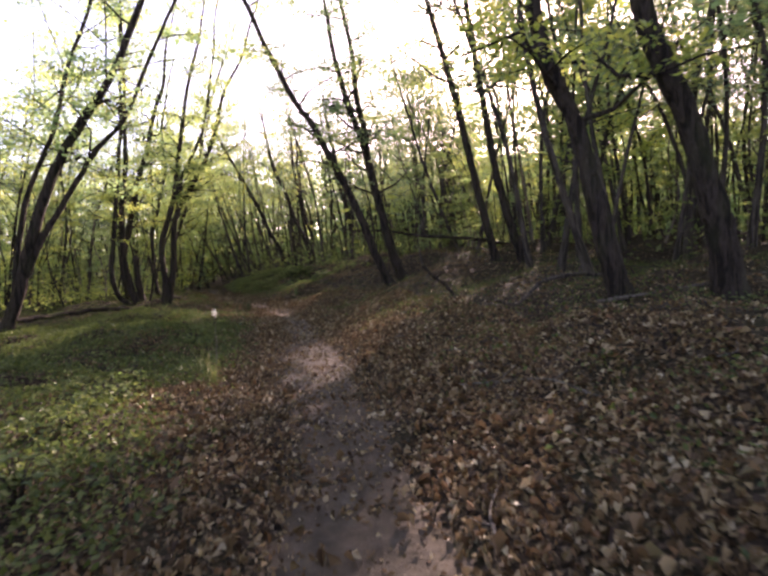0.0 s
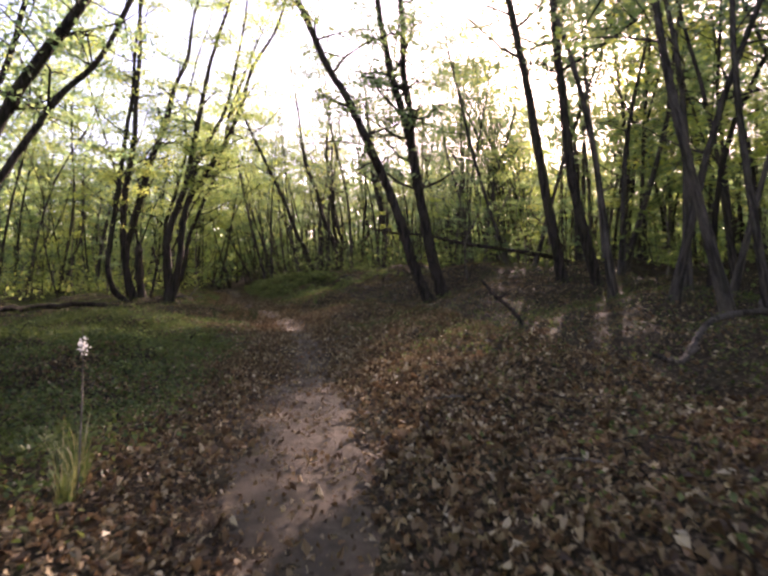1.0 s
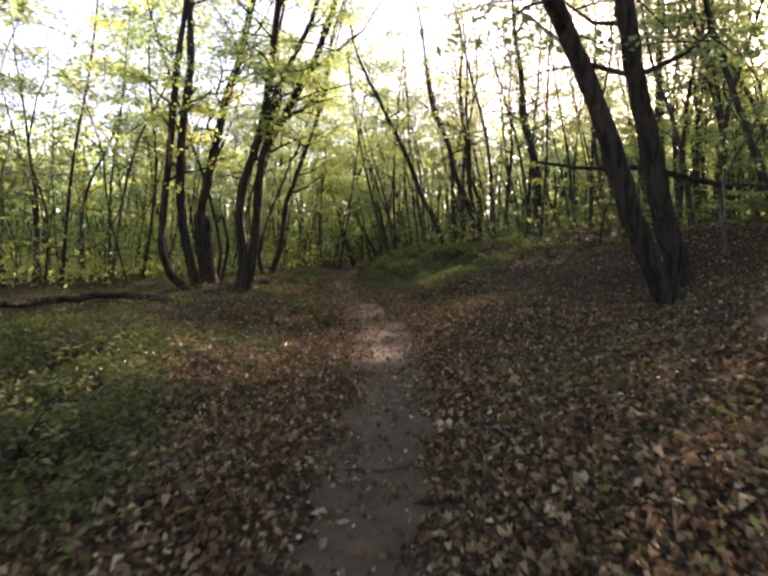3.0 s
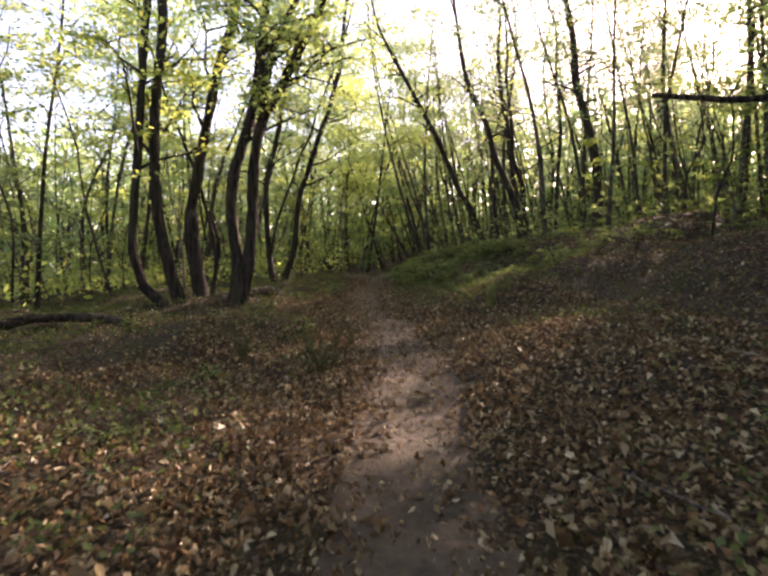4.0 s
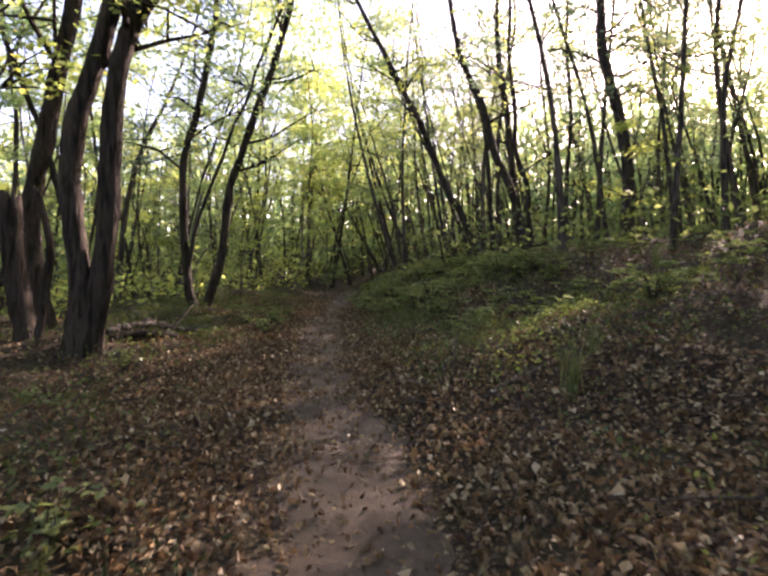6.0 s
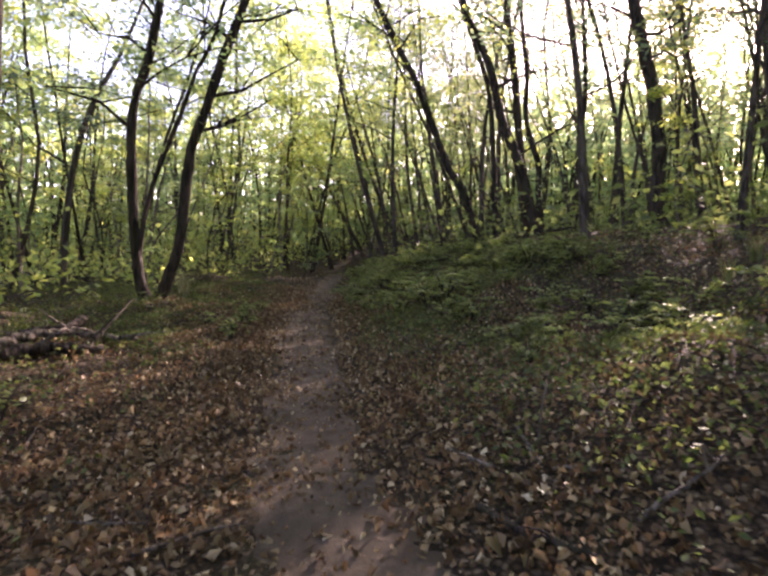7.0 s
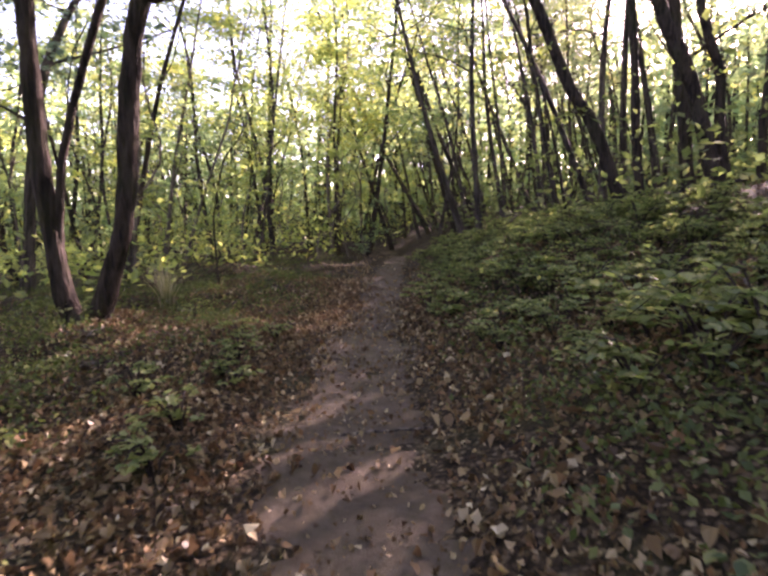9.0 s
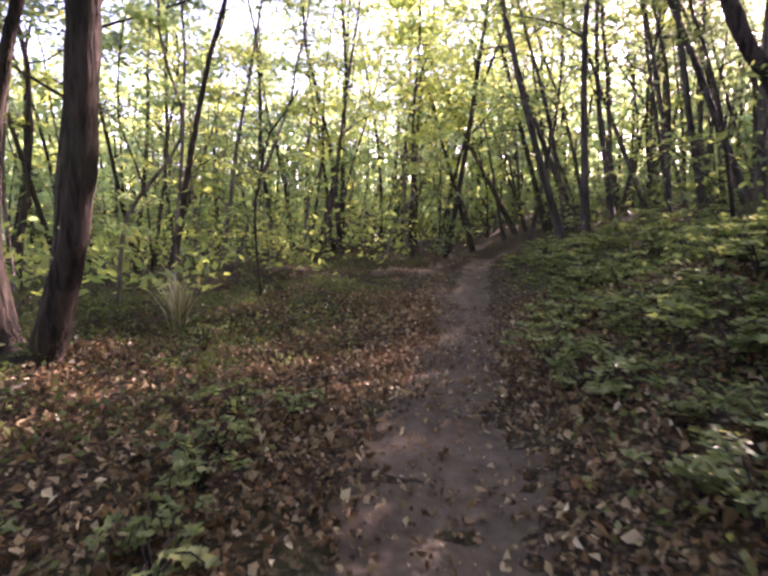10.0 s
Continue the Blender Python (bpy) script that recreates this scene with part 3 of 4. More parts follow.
SUN_X, SUN_Y, SUN_RISE = math.sin(radians(SUN_AZ)), math.cos(radians(SUN_AZ)), math.tan(radians(SUN_EL))


def tilt_to_trail(x, y, rng):
    """Trees of both sides lean a little over the trail."""
    s = float(side(x, y))
    mean = np.interp(y, [20, 28, 34], [-3, -5, -9]) if s > 0 else 4
    a = np.clip(rng.normal(mean, 8.5), -28, 14) * min(1.0, 14 / (abs(s) + 6))
    return Matrix.Rotation(radians(a), 4, "Y") @ Matrix.Rotation(radians(rng.normal(0, 6)), 4, "X")


def wood_spots(count, gap, left, right, taken, box, rng):
    """Scattered places clear of the trail, by its side and the places taken."""
    out, tries = [], 0
    while len(out) < count and tries < 60000:
        tries += 1
        x, y = rng.uniform(box[0], box[1]), rng.uniform(box[2], box[3])
        s = float(side(x, y))
        if -np.interp(y, *left) < s < np.interp(y, *right):
            continue
        if free_spot(x, y, taken, gap) and free_spot(x, y, out, gap):
            out.append((x, y))
    return out


LEFT_CLEAR = ([-10, 6, 20, 26, 32, 40, 49], [8, 9.5, 9, 9, 7.5, 4, 0])
RIGHT_CLEAR = ([-10, 6, 14, 22, 30, 36, 42, 49], [6.5, 6.5, 6.5, 9, 8, 4.6, 2.4, 0])


def shades_a_gap(m, top, near):
    """Whether a tree's leafy part stands in the sun's way to one of the lit patches."""
    for f in np.linspace(0.2, 1.0, 9):
        p = m @ Vector(top * f)
        for a, b, wide in SUN_GAPS:
            along = (p.x - a) * SUN_X + (p.y - b) * SUN_Y
            across = (p.x - a) * SUN_Y - (p.y - b) * SUN_X
            if 2 < along < 55 and abs(across) < wide + near and abs(p.z - 0.2 - along * SUN_RISE) < 1.3:
                return True
    return False


def plant(places, stock_of, label, category, group, lo, hi, near):
    """A tree at each place: the first of a kind is moved there, later ones are copies."""
    for i, (x, y) in enumerate(places):
        stock = stock_of(i, x, y)
        rng = np.random.default_rng([int(x * 50) + 9000, int(y * 50) + 9000])
        fresh = [t for t in stock if t.name not in PLANTED]
        src = fresh[0] if fresh else stock[int(rng.integers(0, len(stock)))]
        for _ in range(5):
            sc = rng.uniform(lo, hi)
            m = Matrix.Translation((x, y, gz(x, y))) @ tilt_to_trail(x, y, rng) @ Matrix.Rotation(rng.uniform(0, 6.28), 4, "Z") @ Matrix.Diagonal((sc, sc, sc, 1))
            if not shades_a_gap(m, TREE_TOPS[src.name], near):
                break
        else:
            if not fresh:
                continue
        if fresh:
            PLANTED.add(src.name)
            src.matrix_basis = m
            ob = src
        else:
            ob = copy_thing(src, m)
        tagged(ob, label, category, group)


PLANTED = set()
YOUNG = ("young slender woodland tree with yellow-green autumn leaves", "tree", "young trees of the wood")
taken = list(HERO_SPOTS)
spots = wood_spots(250, 1.75, LEFT_CLEAR, RIGHT_CLEAR, taken, (-42, 26, -6, 62), rng)
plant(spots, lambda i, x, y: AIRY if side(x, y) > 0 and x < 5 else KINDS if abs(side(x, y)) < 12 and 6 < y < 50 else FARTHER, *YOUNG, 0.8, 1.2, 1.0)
taken += spots
rng_left = np.random.default_rng(8)
left_spots = wood_spots(24, 1.4, LEFT_CLEAR, RIGHT_CLEAR, taken, (-27, -13, 22, 52), rng_left)
plant(left_spots, lambda i, x, y: AIRY if i % 3 else KINDS, *YOUNG, 0.85, 1.15, 1.0)
# extra trees up-sun, added to shade the bank
shade_spots = wood_spots(24, 1.4, LEFT_CLEAR, RIGHT_CLEAR, taken, (4, 22, 24, 48), rng)
plant(shade_spots, lambda i, x, y: FARTHER, *YOUNG, 0.8, 1.1, 0.8)
taken += shade_spots
plant([(-18.0, 46.5), (-19.8, 49.5), (-17.2, 51.0), (-15.6, 54.0), (-21.5, 53.5), (-18.5, 56.5), (-23.5, 49.0), (-13.5, 49.5)], lambda i, x, y: KINDS, *YOUNG, 1.0, 1.2, 1.0)
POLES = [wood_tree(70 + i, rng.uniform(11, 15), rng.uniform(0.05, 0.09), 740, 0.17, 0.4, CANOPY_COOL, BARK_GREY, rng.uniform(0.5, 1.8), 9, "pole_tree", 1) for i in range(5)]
pole_spots = wood_spots(155, 1.0, LEFT_CLEAR, RIGHT_CLEAR, taken, (2, 26, 12, 46), rng) + wood_spots(85, 1.25, LEFT_CLEAR, RIGHT_CLEAR, taken, (-13, 6, 35, 58), rng)
# pale bark colour stands in for sunlight on these thin trunks
PALE = [wood_tree(170 + i, rng.uniform(5.5, 8.5), rng.uniform(0.03, 0.05), 420, 0.14, 0.4, CANOPY, BARK_PALE, rng.uniform(0.2, 0.8), 8, "pale_tree", 1) for i in range(4)]
pale_spots = wood_spots(34, 1.0, LEFT_CLEAR, RIGHT_CLEAR, taken, (-30, -14, 14, 44), rng)
plant(pale_spots, lambda i, x, y: PALE, "very thin low-side young tree, bark coloured pale for sunlight", "tree", "thin pale trees of the low side", 0.8, 1.2, 0.5)
taken += pale_spots
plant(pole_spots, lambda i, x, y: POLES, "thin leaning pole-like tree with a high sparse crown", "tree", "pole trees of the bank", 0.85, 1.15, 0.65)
taken += pole_spots
LEFT_LOW = ([-10, 6, 20, 26, 32, 40, 46, 60], [9, 9.5, 8.5, 6.5, 3.2, 1.6, 1.0, 0.1])
RIGHT_LOW = ([-10, 6, 14, 22, 30, 36, 46, 60], [8, 9, 9, 8.5, 5, 2.2, 1.0, 0.1])
sap_spots = wood_spots(185, 0.9, LEFT_LOW, RIGHT_LOW, taken, (-34, 16, 6, 60), rng)
plant(sap_spots, lambda i, x, y: SAPS, "leafy thin sapling in the undergrowth of the wood", "sapling", "saplings of the wood", 0.75, 1.25, 0.5)

# added saplings that keep the sun off the mound
low_shade = [(2.6 + 0.3 * d + rng.uniform(-1.6, 1.6), 19.5 + d) for d in rng.uniform(0, 13, 24)]
plant(low_shade, lambda i, x, y: SAPS, "leafy thin sapling in the undergrowth of the wood", "sapling", "saplings of the wood", 0.8, 1.2, 0.3)

# far woods, all round
rng = np.random.default_rng(33)
runs, tips = [], []
n = 0
while n < 1550:
    a, d = (rng.uniform(-1.1, 0.9) if rng.uniform() < 0.58 else rng.uniform(0.05, 0.95) if rng.uniform() < 0.4 else rng.uniform(0, 6.283)), rng.uniform(30, 92)
    x, y = -6 + d * math.sin(a), 20 + d * math.cos(a)
    if (-42 < x < 26 and -6 < y < 62):
        continue
    n += 1
    z, h = gz(x, y), rng.uniform(9, 15)
    lean = rng.normal(0, 0.5, 2)
    st = curve([(x, y, z - 0.3), (x + lean[0] * 0.5, y + lean[1] * 0.5, z + h * 0.5), (x + lean[0] * 2, y + lean[1] * 2, z + h)], 5)
    runs.append((st, np.linspace(rng.uniform(0.07, 0.16), 0.02, 5)))
    hh = rng.uniform(0.0, 1.0, 56) ** 1.25
    tips.append(np.stack([x + lean[0] * 2 * hh + rng.normal(0, 1.7, 56), y + lean[1] * 2 * hh + rng.normal(0, 1.7, 56), z + h * hh], -1))
vs, fs = tubes(runs, 5)
far = tagged(new("far_woods"), "dense far woodland of thin trunks and yellow-green foliage", "woodland", kind="stuff")
tagged(piece("trunk", mesh_of("trunks", vs, fs, BARK, True), far), kind="stuff")
tips = np.concatenate(tips)
vs, fs = leaves(tips, 0.85 * rng.uniform(0.6, 1.3, len(tips)), rng, 0.5)
tagged(piece("foliage", mesh_of("foliage", vs, fs, CANOPY), far), kind="stuff")

# thicket between the trunks
y = rng.uniform(8, 66, 9000)
x = trail_x(np.minimum(y, 52)) + rng.uniform(-34, 26, len(y))
s_ = side(x, np.minimum(y, 52))
keep = (s_ < -np.interp(y, *LEFT_LOW) - 0.8) | (s_ > np.interp(y, *RIGHT_LOW) + 0.8) | (y > 51)
x, y = x[keep], y[keep]
hgt = rng.gamma(2.0, 0.55, len(x)) * np.interp(y, [40, 50], [1, 1.8])
n_ = 6
bx, by = np.repeat(x, n_) + rng.normal(0, 0.35, len(x) * n_), np.repeat(y, n_) + rng.normal(0, 0.35, len(x) * n_)
pos = np.stack([bx, by, ground(bx, by) + 0.15 + np.repeat(hgt, n_) * rng.uniform(0.4, 1.1, len(bx))], -1)
low = side(bx, np.minimum(by, 52)) < 0
# low side takes the brighter leaf: backlight put into its colour
for on_side, mat, words in ((low, CANOPY, "leafy thicket between the low-side trunks, leaf colour lightened for backlight"), (~low, UNDER, "dark green leafy thicket between the trunks of the bank")):
    vs, fs = leaves(pos[on_side], rng.uniform(0.12, 0.26, on_side.sum()), rng, 0.6)
    tagged(new("thicket", mesh_of("thicket", vs, fs, mat)), words, "thicket", kind="stuff")

# ---- forest floor ----
def patchy(x, y, scale, phase):
    return (np.sin(x * 1.1 / scale + phase) * np.sin(y * 0.9 / scale + 2 * phase) + np.sin((x + y) * 2.3 / scale + phase * 3) * 0.5
            + np.sin((x - y * 1.3) * 4.1 / scale) * 0.35)


def green_share(x, y):
    """How much of the floor low green plants cover."""
    s = side(x, y)
    left_early = np.clip((-s - 0.9) / 1.4, 0, 1) * np.interp(y, [-4, 2, 7, 14, 19, 26, 60], [1.3, 1.4, 1.7, 1.6, 0.65, 0.85, 1.0])
    bank = np.clip((s - 0.6) / 0.8, 0, 1) * np.interp(y, [0, 12, 18, 24, 27, 60], [0.06, 0.2, 0.5, 0.5, 0.75, 1.15]) * np.maximum(np.interp(s, [3.5, 5.5], [1, 0.45]), np.interp(y, [28, 32], [0, 1]))
    back = np.clip((np.abs(s) - 5) / 4, 0, 0.6)
    thin = np.clip((np.abs(s) - 0.8) / 1.2, 0, 1) * 0.42
    low_side = np.clip((-s - 3.2) / 1.4, 0, 1) * np.interp(y, [16, 20, 26, 44], [0.8, 1.0, 1.2, 1.2])
    return np.clip(np.maximum.reduce([left_early, bank, back, thin, low_side]) * (0.8 + 0.45 * patchy(x, y, 0.9, 1.0)), 0, 1)


def floor_normals(x, y):
    e = 0.06
    n = np.stack([-(ground(x + e, y) - ground(x - e, y)) / (2 * e), -(ground(x, y + e) - ground(x, y - e)) / (2 * e), np.ones_like(x)], -1)
    return n / np.linalg.norm(n, axis=1)[:, None]


rng = np.random.default_rng(51)
xs, ys = [], []
for count, reach, y0, y1 in ((225000, 3.4, 0.8, 36), (70000, 7.5, 1, 40), (30000, 13.0, 0, 46), (14000, 0.0, 17, 33)):
    y = rng.uniform(y0, y1, count)
    s = rng.uniform(-reach, reach, count) if reach else rng.uniform(4.0, 10.5, count)
    xs.append(trail_x(y) + s * 1.06)
    ys.append(y)
x, y = np.concatenate(xs), np.concatenate(ys)
s = side(x, y)
keep = rng.uniform(0, 1, len(x)) > 0.8 * green_share(x, y)
bare = np.interp(y, [2, 5, 10, 13, 15, 16.5, 18, 23, 28, 33, 38], [0.48, 0.58, 0.58, 0.45, 0.4, 0.42, 0.52, 0.48, 0.56, 0.56, 0.45]) + 0.12 * np.exp(-((y - 19.5) / 2.2) ** 2) + 0.1 * np.sin(y * 0.9 + 0.6) + 0.07 * np.sin(y * 3.1) + 0.06 * np.sin(y * 7.3 + np.sign(s))
keep &= rng.uniform(0, 1, len(x)) < 0.09 + 0.91 / (1 + np.exp(-(np.abs(s) - bare) / 0.13))
x, y = x[keep], y[keep]
size = rng.gamma(4.0, 0.005, len(x)) + 0.018
size = np.minimum(size, 0.07) * np.where(side(x, y) > 0.4, np.interp(y, [0, 10, 18], [1.22, 1.2, 1.1]), 1.05)
lift = rng.uniform(0.004, 0.05, len(x))
# crumbs of leaf on the trail
yc = rng.uniform(0.8, 36, 10000)
xc = trail_x(yc) + rng.normal(0, 0.32, 10000)
x, y = np.concatenate([x, xc]), np.concatenate([y, yc])
size = np.concatenate([size, rng.gamma(2.5, 0.005, 10000) + 0.006])
lift = np.concatenate([lift, rng.uniform(0.012, 0.022, 10000)])
pos = np.stack([x, y, ground(x, y) + lift], -1)
near = np.abs(side(x, y)) < 1.4
nrm = floor_normals(x, y)
v1, f1 = leaves(pos[near], size[near], rng, 0.42, True, 0.58, 0.7, nrm[near], 0.1)
v2, f2 = leaves(pos[~near], size[~near] * 1.15, rng, 0.4, False, 0.7, 0.6, nrm[~near])
vs, fs = np.concatenate([v1, v2]), [f1[0], f2[0] + len(v1)]
tagged(new("leaf_litter", mesh_of("leaf_litter", vs, fs, LITTER)), "brown and tan fallen leaves covering the woodland floor", "leaf litter", kind="stuff")

# low green plants
y = np.concatenate([np.concatenate([rng.uniform(0.5, 17, 36000), rng.uniform(14, 44, 34000), rng.uniform(24, 39, 14000), rng.uniform(2, 16, 15000), rng.uniform(26, 36, 6000)])])
x = trail_x(y) + np.concatenate([rng.uniform(-13, 11, 70000), rng.uniform(0.5, 5.5, 14000), rng.uniform(-7.5, -0.8, 15000), rng.uniform(-5.0, -0.8, 6000)])
keep = rng.uniform(0, 1, len(x)) < green_share(x, y) ** 1.5
keep &= np.abs(side(x, y)) > 0.65
x, y = x[keep], y[keep]
k_ = 4
cx, cy = np.repeat(x, k_), np.repeat(y, k_)
cx, cy = cx + rng.normal(0, 0.07, len(cx)), cy + rng.normal(0, 0.07, len(cx))
pos = np.stack([cx, cy, ground(cx, cy) + rng.uniform(0.02, 0.16, len(cx))], -1)
vs, fs = leaves(pos, rng.uniform(0.03, 0.066, len(cx)), rng, 0.5, False, 0.6, 0.15)
tagged(new("ground_cover", mesh_of("ground_cover", vs, fs, HERB)), "low green herbs and seedlings carpeting the floor", "ground cover", kind="stuff")


# ---- shrubs of the bank ----
def shrub(seed, height, count, size):
    rng = np.random.default_rng(seed)
    root = new("shrub")
    runs, tips = [], []
    for i in range(9):
        a, L = rng.uniform(0, 6.283), height * rng.uniform(0.7, 1.3)
        o = np.array([math.cos(a), math.sin(a), 0])
        c = curve([(0, 0, -0.05), o * L * 0.25 + [0, 0, L * 0.6], o * L * 0.6 + [0, 0, L * 0.85], o * L * 0.95 + [0, 0, L * 0.65]], 5)
        runs.append((c, np.linspace(0.007, 0.002, 5)))
        tips.append(c[1:])
    vs, fs = tubes(runs, 3)
    piece("stem", mesh_of("stem", vs, fs, BARK, True), root)
    vs, fs = spray(rng, np.concatenate(tips), count, height * 0.12, size, 0.78, True)
    piece("foliage", mesh_of("shrub_foliage", vs, fs, SHRUB), root)
    return root


def scatter(kinds, places, label, category, group, rng, lo=0.75, hi=1.25):
    used = set()
    for i, (x, y) in enumerate(places):
        kd = int(rng.integers(0, len(kinds))) if i >= len(kinds) else i
        sc = rng.uniform(lo, hi)
        m = Matrix.Translation((x, y, gz(x, y))) @ Matrix.Rotation(rng.uniform(0, 6.28), 4, "Z") @ Matrix.Diagonal((sc, sc, sc, 1))
        if kd in used:
            ob = copy_thing(kinds[kd], m)
        else:
            used.add(kd)
            kinds[kd].matrix_basis = m
            ob = kinds[kd]
        tagged(ob, label, category, group)


rng = np.random.default_rng(77)
places = []
while len(places) < 215:
    y = rng.uniform(24.5, 44)
    s = rng.uniform(0.75, 4.6)
    if s < np.interp(y, [24, 28, 30, 32], [2.0, 1.6, 1.1, 0.75]):
        continue
    x = float(trail_x(y)) + s * 1.07
    if rng.uniform() < np.interp(y, [24.5, 28, 29.5, 33, 37, 44], [0.06, 0.3, 1, 1, 0.5, 0.12]) and free_spot(x, y, places, 0.24):
        places.append((x, y))
scatter([shrub(80 + i, 0.29, 290, 0.051) for i in range(6)], places, "low green leafy shrub on the bank beside the trail", "shrub", "shrubs on the bank", rng, 0.7, 1.3)
places = []
while len(places) < 60:
    y = rng.uniform(1.5, 34)
    s = -rng.uniform(1.6, 6.5)
    x = float(trail_x(y)) + s
    if rng.uniform() < np.interp(y, [1, 12, 16, 34], [1, 0.8, 0.3, 0.4]) and free_spot(x, y, places, 0.5):
        places.append((x, y))
scatter([shrub(90 + i, 0.24, 90, 0.052) for i in range(4)], places, "small green seedling plant among fallen leaves", "plant", "seedlings on the low side", rng)


scatter([shrub(95 + i, 0.15, 170, 0.035) for i in range(3)],
        [(-2.7, 5.2), (-3.0, 5.5), (-3.4, 5.9), (-2.6, 4.2), (-3.1, 6.5), (-10.95, 30.45), (-10.65, 30.05), (-10.45, 29.75), (-10.6, 28.75), (-10.05, 29.2), (-10.3, 29.35), (-9.8, 28.35), (-9.55, 27.9), (-10.7, 30.75)],
        "bright green leafy seedling clump by the trail", "plant", "seedling clumps by the trail", rng, 0.9, 1.35)

# crest undergrowth, added to shade the bank below it
scatter([shrub(120 + i, 0.45, 260, 0.065) for i in range(3)],
        [(-2.9, 25.7), (-2.2, 25.9), (-1.5, 25.2), (-0.8, 26.0), (0.1, 25.4), (0.9, 26.2), (-1.9, 27.2), (-3.5, 30.4), (-2.6, 30.0)],
        "dark leafy bush added on the crest to shade the bank", "bush", "bushes on the crest", rng)

# flattened saplings added to block low sun from the bank
for sx, sy in [(0.4, 26.8), (-0.3, 28.2), (1.3, 27.5), (-0.2, 25.6), (1.4, 25.9)]:
    m = Matrix.Translation((sx, sy, gz(sx, sy))) @ Matrix.Rotation(rng.uniform(0, 6.28), 4, "Z") @ Matrix.Diagonal((0.7, 0.7, 0.4, 1))
    tagged(copy_thing(SAPS[int(rng.integers(0, len(SAPS)))], m), "low leafy sapling added on the crest to shade the bank", "sapling", "saplings of the crest")

# ---- grass tufts ----
def grass_tuft(seed, height, count, name="grass_tuft", mat=GRASS, sway=1.0):
    rng = np.random.default_rng(seed)
    vs, fs = [], []
    for i in range(count):
        a, L = rng.uniform(0, 6.283), height * rng.uniform(0.6, 1.2)
        o = np.array([math.cos(a), math.sin(a), 0])
        w = np.array([-o[1], o[0], 0]) * rng.uniform(0.012, 0.022) * height
        st = rng.normal(0, 0.03, 3) * [1, 1, 0]
        lean = rng.uniform(0.15, 0.7) * sway
        for j, f in enumerate((0, 0.35, 0.7, 1.0)):
            p = st + o * L * lean * f * f + np.array([0, 0, L * f * (1 - 0.25 * lean * f) - 0.02])
            vs += [p - w * (1 - f * 0.9), p + w * (1 - f * 0.9)]
        b = i * 8
        fs += [(b, b + 1, b + 3, b + 2), (b + 2, b + 3, b + 5, b + 4), (b + 4, b + 5, b + 7, b + 6)]
    return new(name, mesh_of(name, np.array(vs), [np.array(fs)], mat))


scatter([grass_tuft(100 + i, 0.36, 46) for i in range(3)],
        [(-2.25, 6.65), (-2.15, 6.4), (-2.4, 6.85), (-4.0, 23.6), (-3.8, 24.2), (-2.6, 28.6), (-3.0, 28.2)],
        "tuft of thin green and straw grass blades", "grass tuft", "grass tufts by the trail", rng)
scatter([grass_tuft(104, 0.62, 64, mat=STRAW)], [(-13.75, 32.2), (-13.5, 32.0)], "tall straw-coloured grass tuft beside the forked tree", "grass tuft", "tall grass tufts", rng, 1.0, 1.1)


def weed(seed, height, count):
    """Upright dark stems with narrow leaves, rising from one foot."""
    rng = np.random.default_rng(seed)
    root = new("weed")
    for i in range(count):
        a, L = rng.uniform(0, 6.283), height * rng.uniform(0.55, 1.2)
        o = np.array([math.cos(a), math.sin(a), 0])
        c = curve([o * 0.02 - [0, 0, 0.03], o * L * 0.12 + [0, 0, L * 0.5], o * L * rng.uniform(0.2, 0.5) + [0, 0, L]], 6)
        vs, fs = tubes([(c, np.linspace(0.004, 0.0015, 6))], 4)
        v2, f2 = leaves(c[rng.integers(1, 6, 9)] + rng.normal(0, 0.018, (9, 3)), rng.uniform(0.03, 0.075, 9), rng, 0.15, False, 0.3)
        piece("stem", mesh_of("stem", np.concatenate([vs, v2]), [fs[0], np.concatenate([fs[1], f2[0] + len(vs)])], WEED, True), root)
    return root


scatter([weed(110 + i, 0.42, 11) for i in range(3)],
        [(-4.95, 18.85), (-5.05, 19.1), (-5.4, 20.5), (-6.3, 19.3), (-5.6, 19.75), (-6.1, 20.5), (-5.55, 20.4), (-6.4, 19.5), (-5.7, 19.9), (-5.15, 19.0), (-5.0, 19.3)],
        "upright dark green weed stems beside the trail", "weed", "upright weeds by the trail", rng)


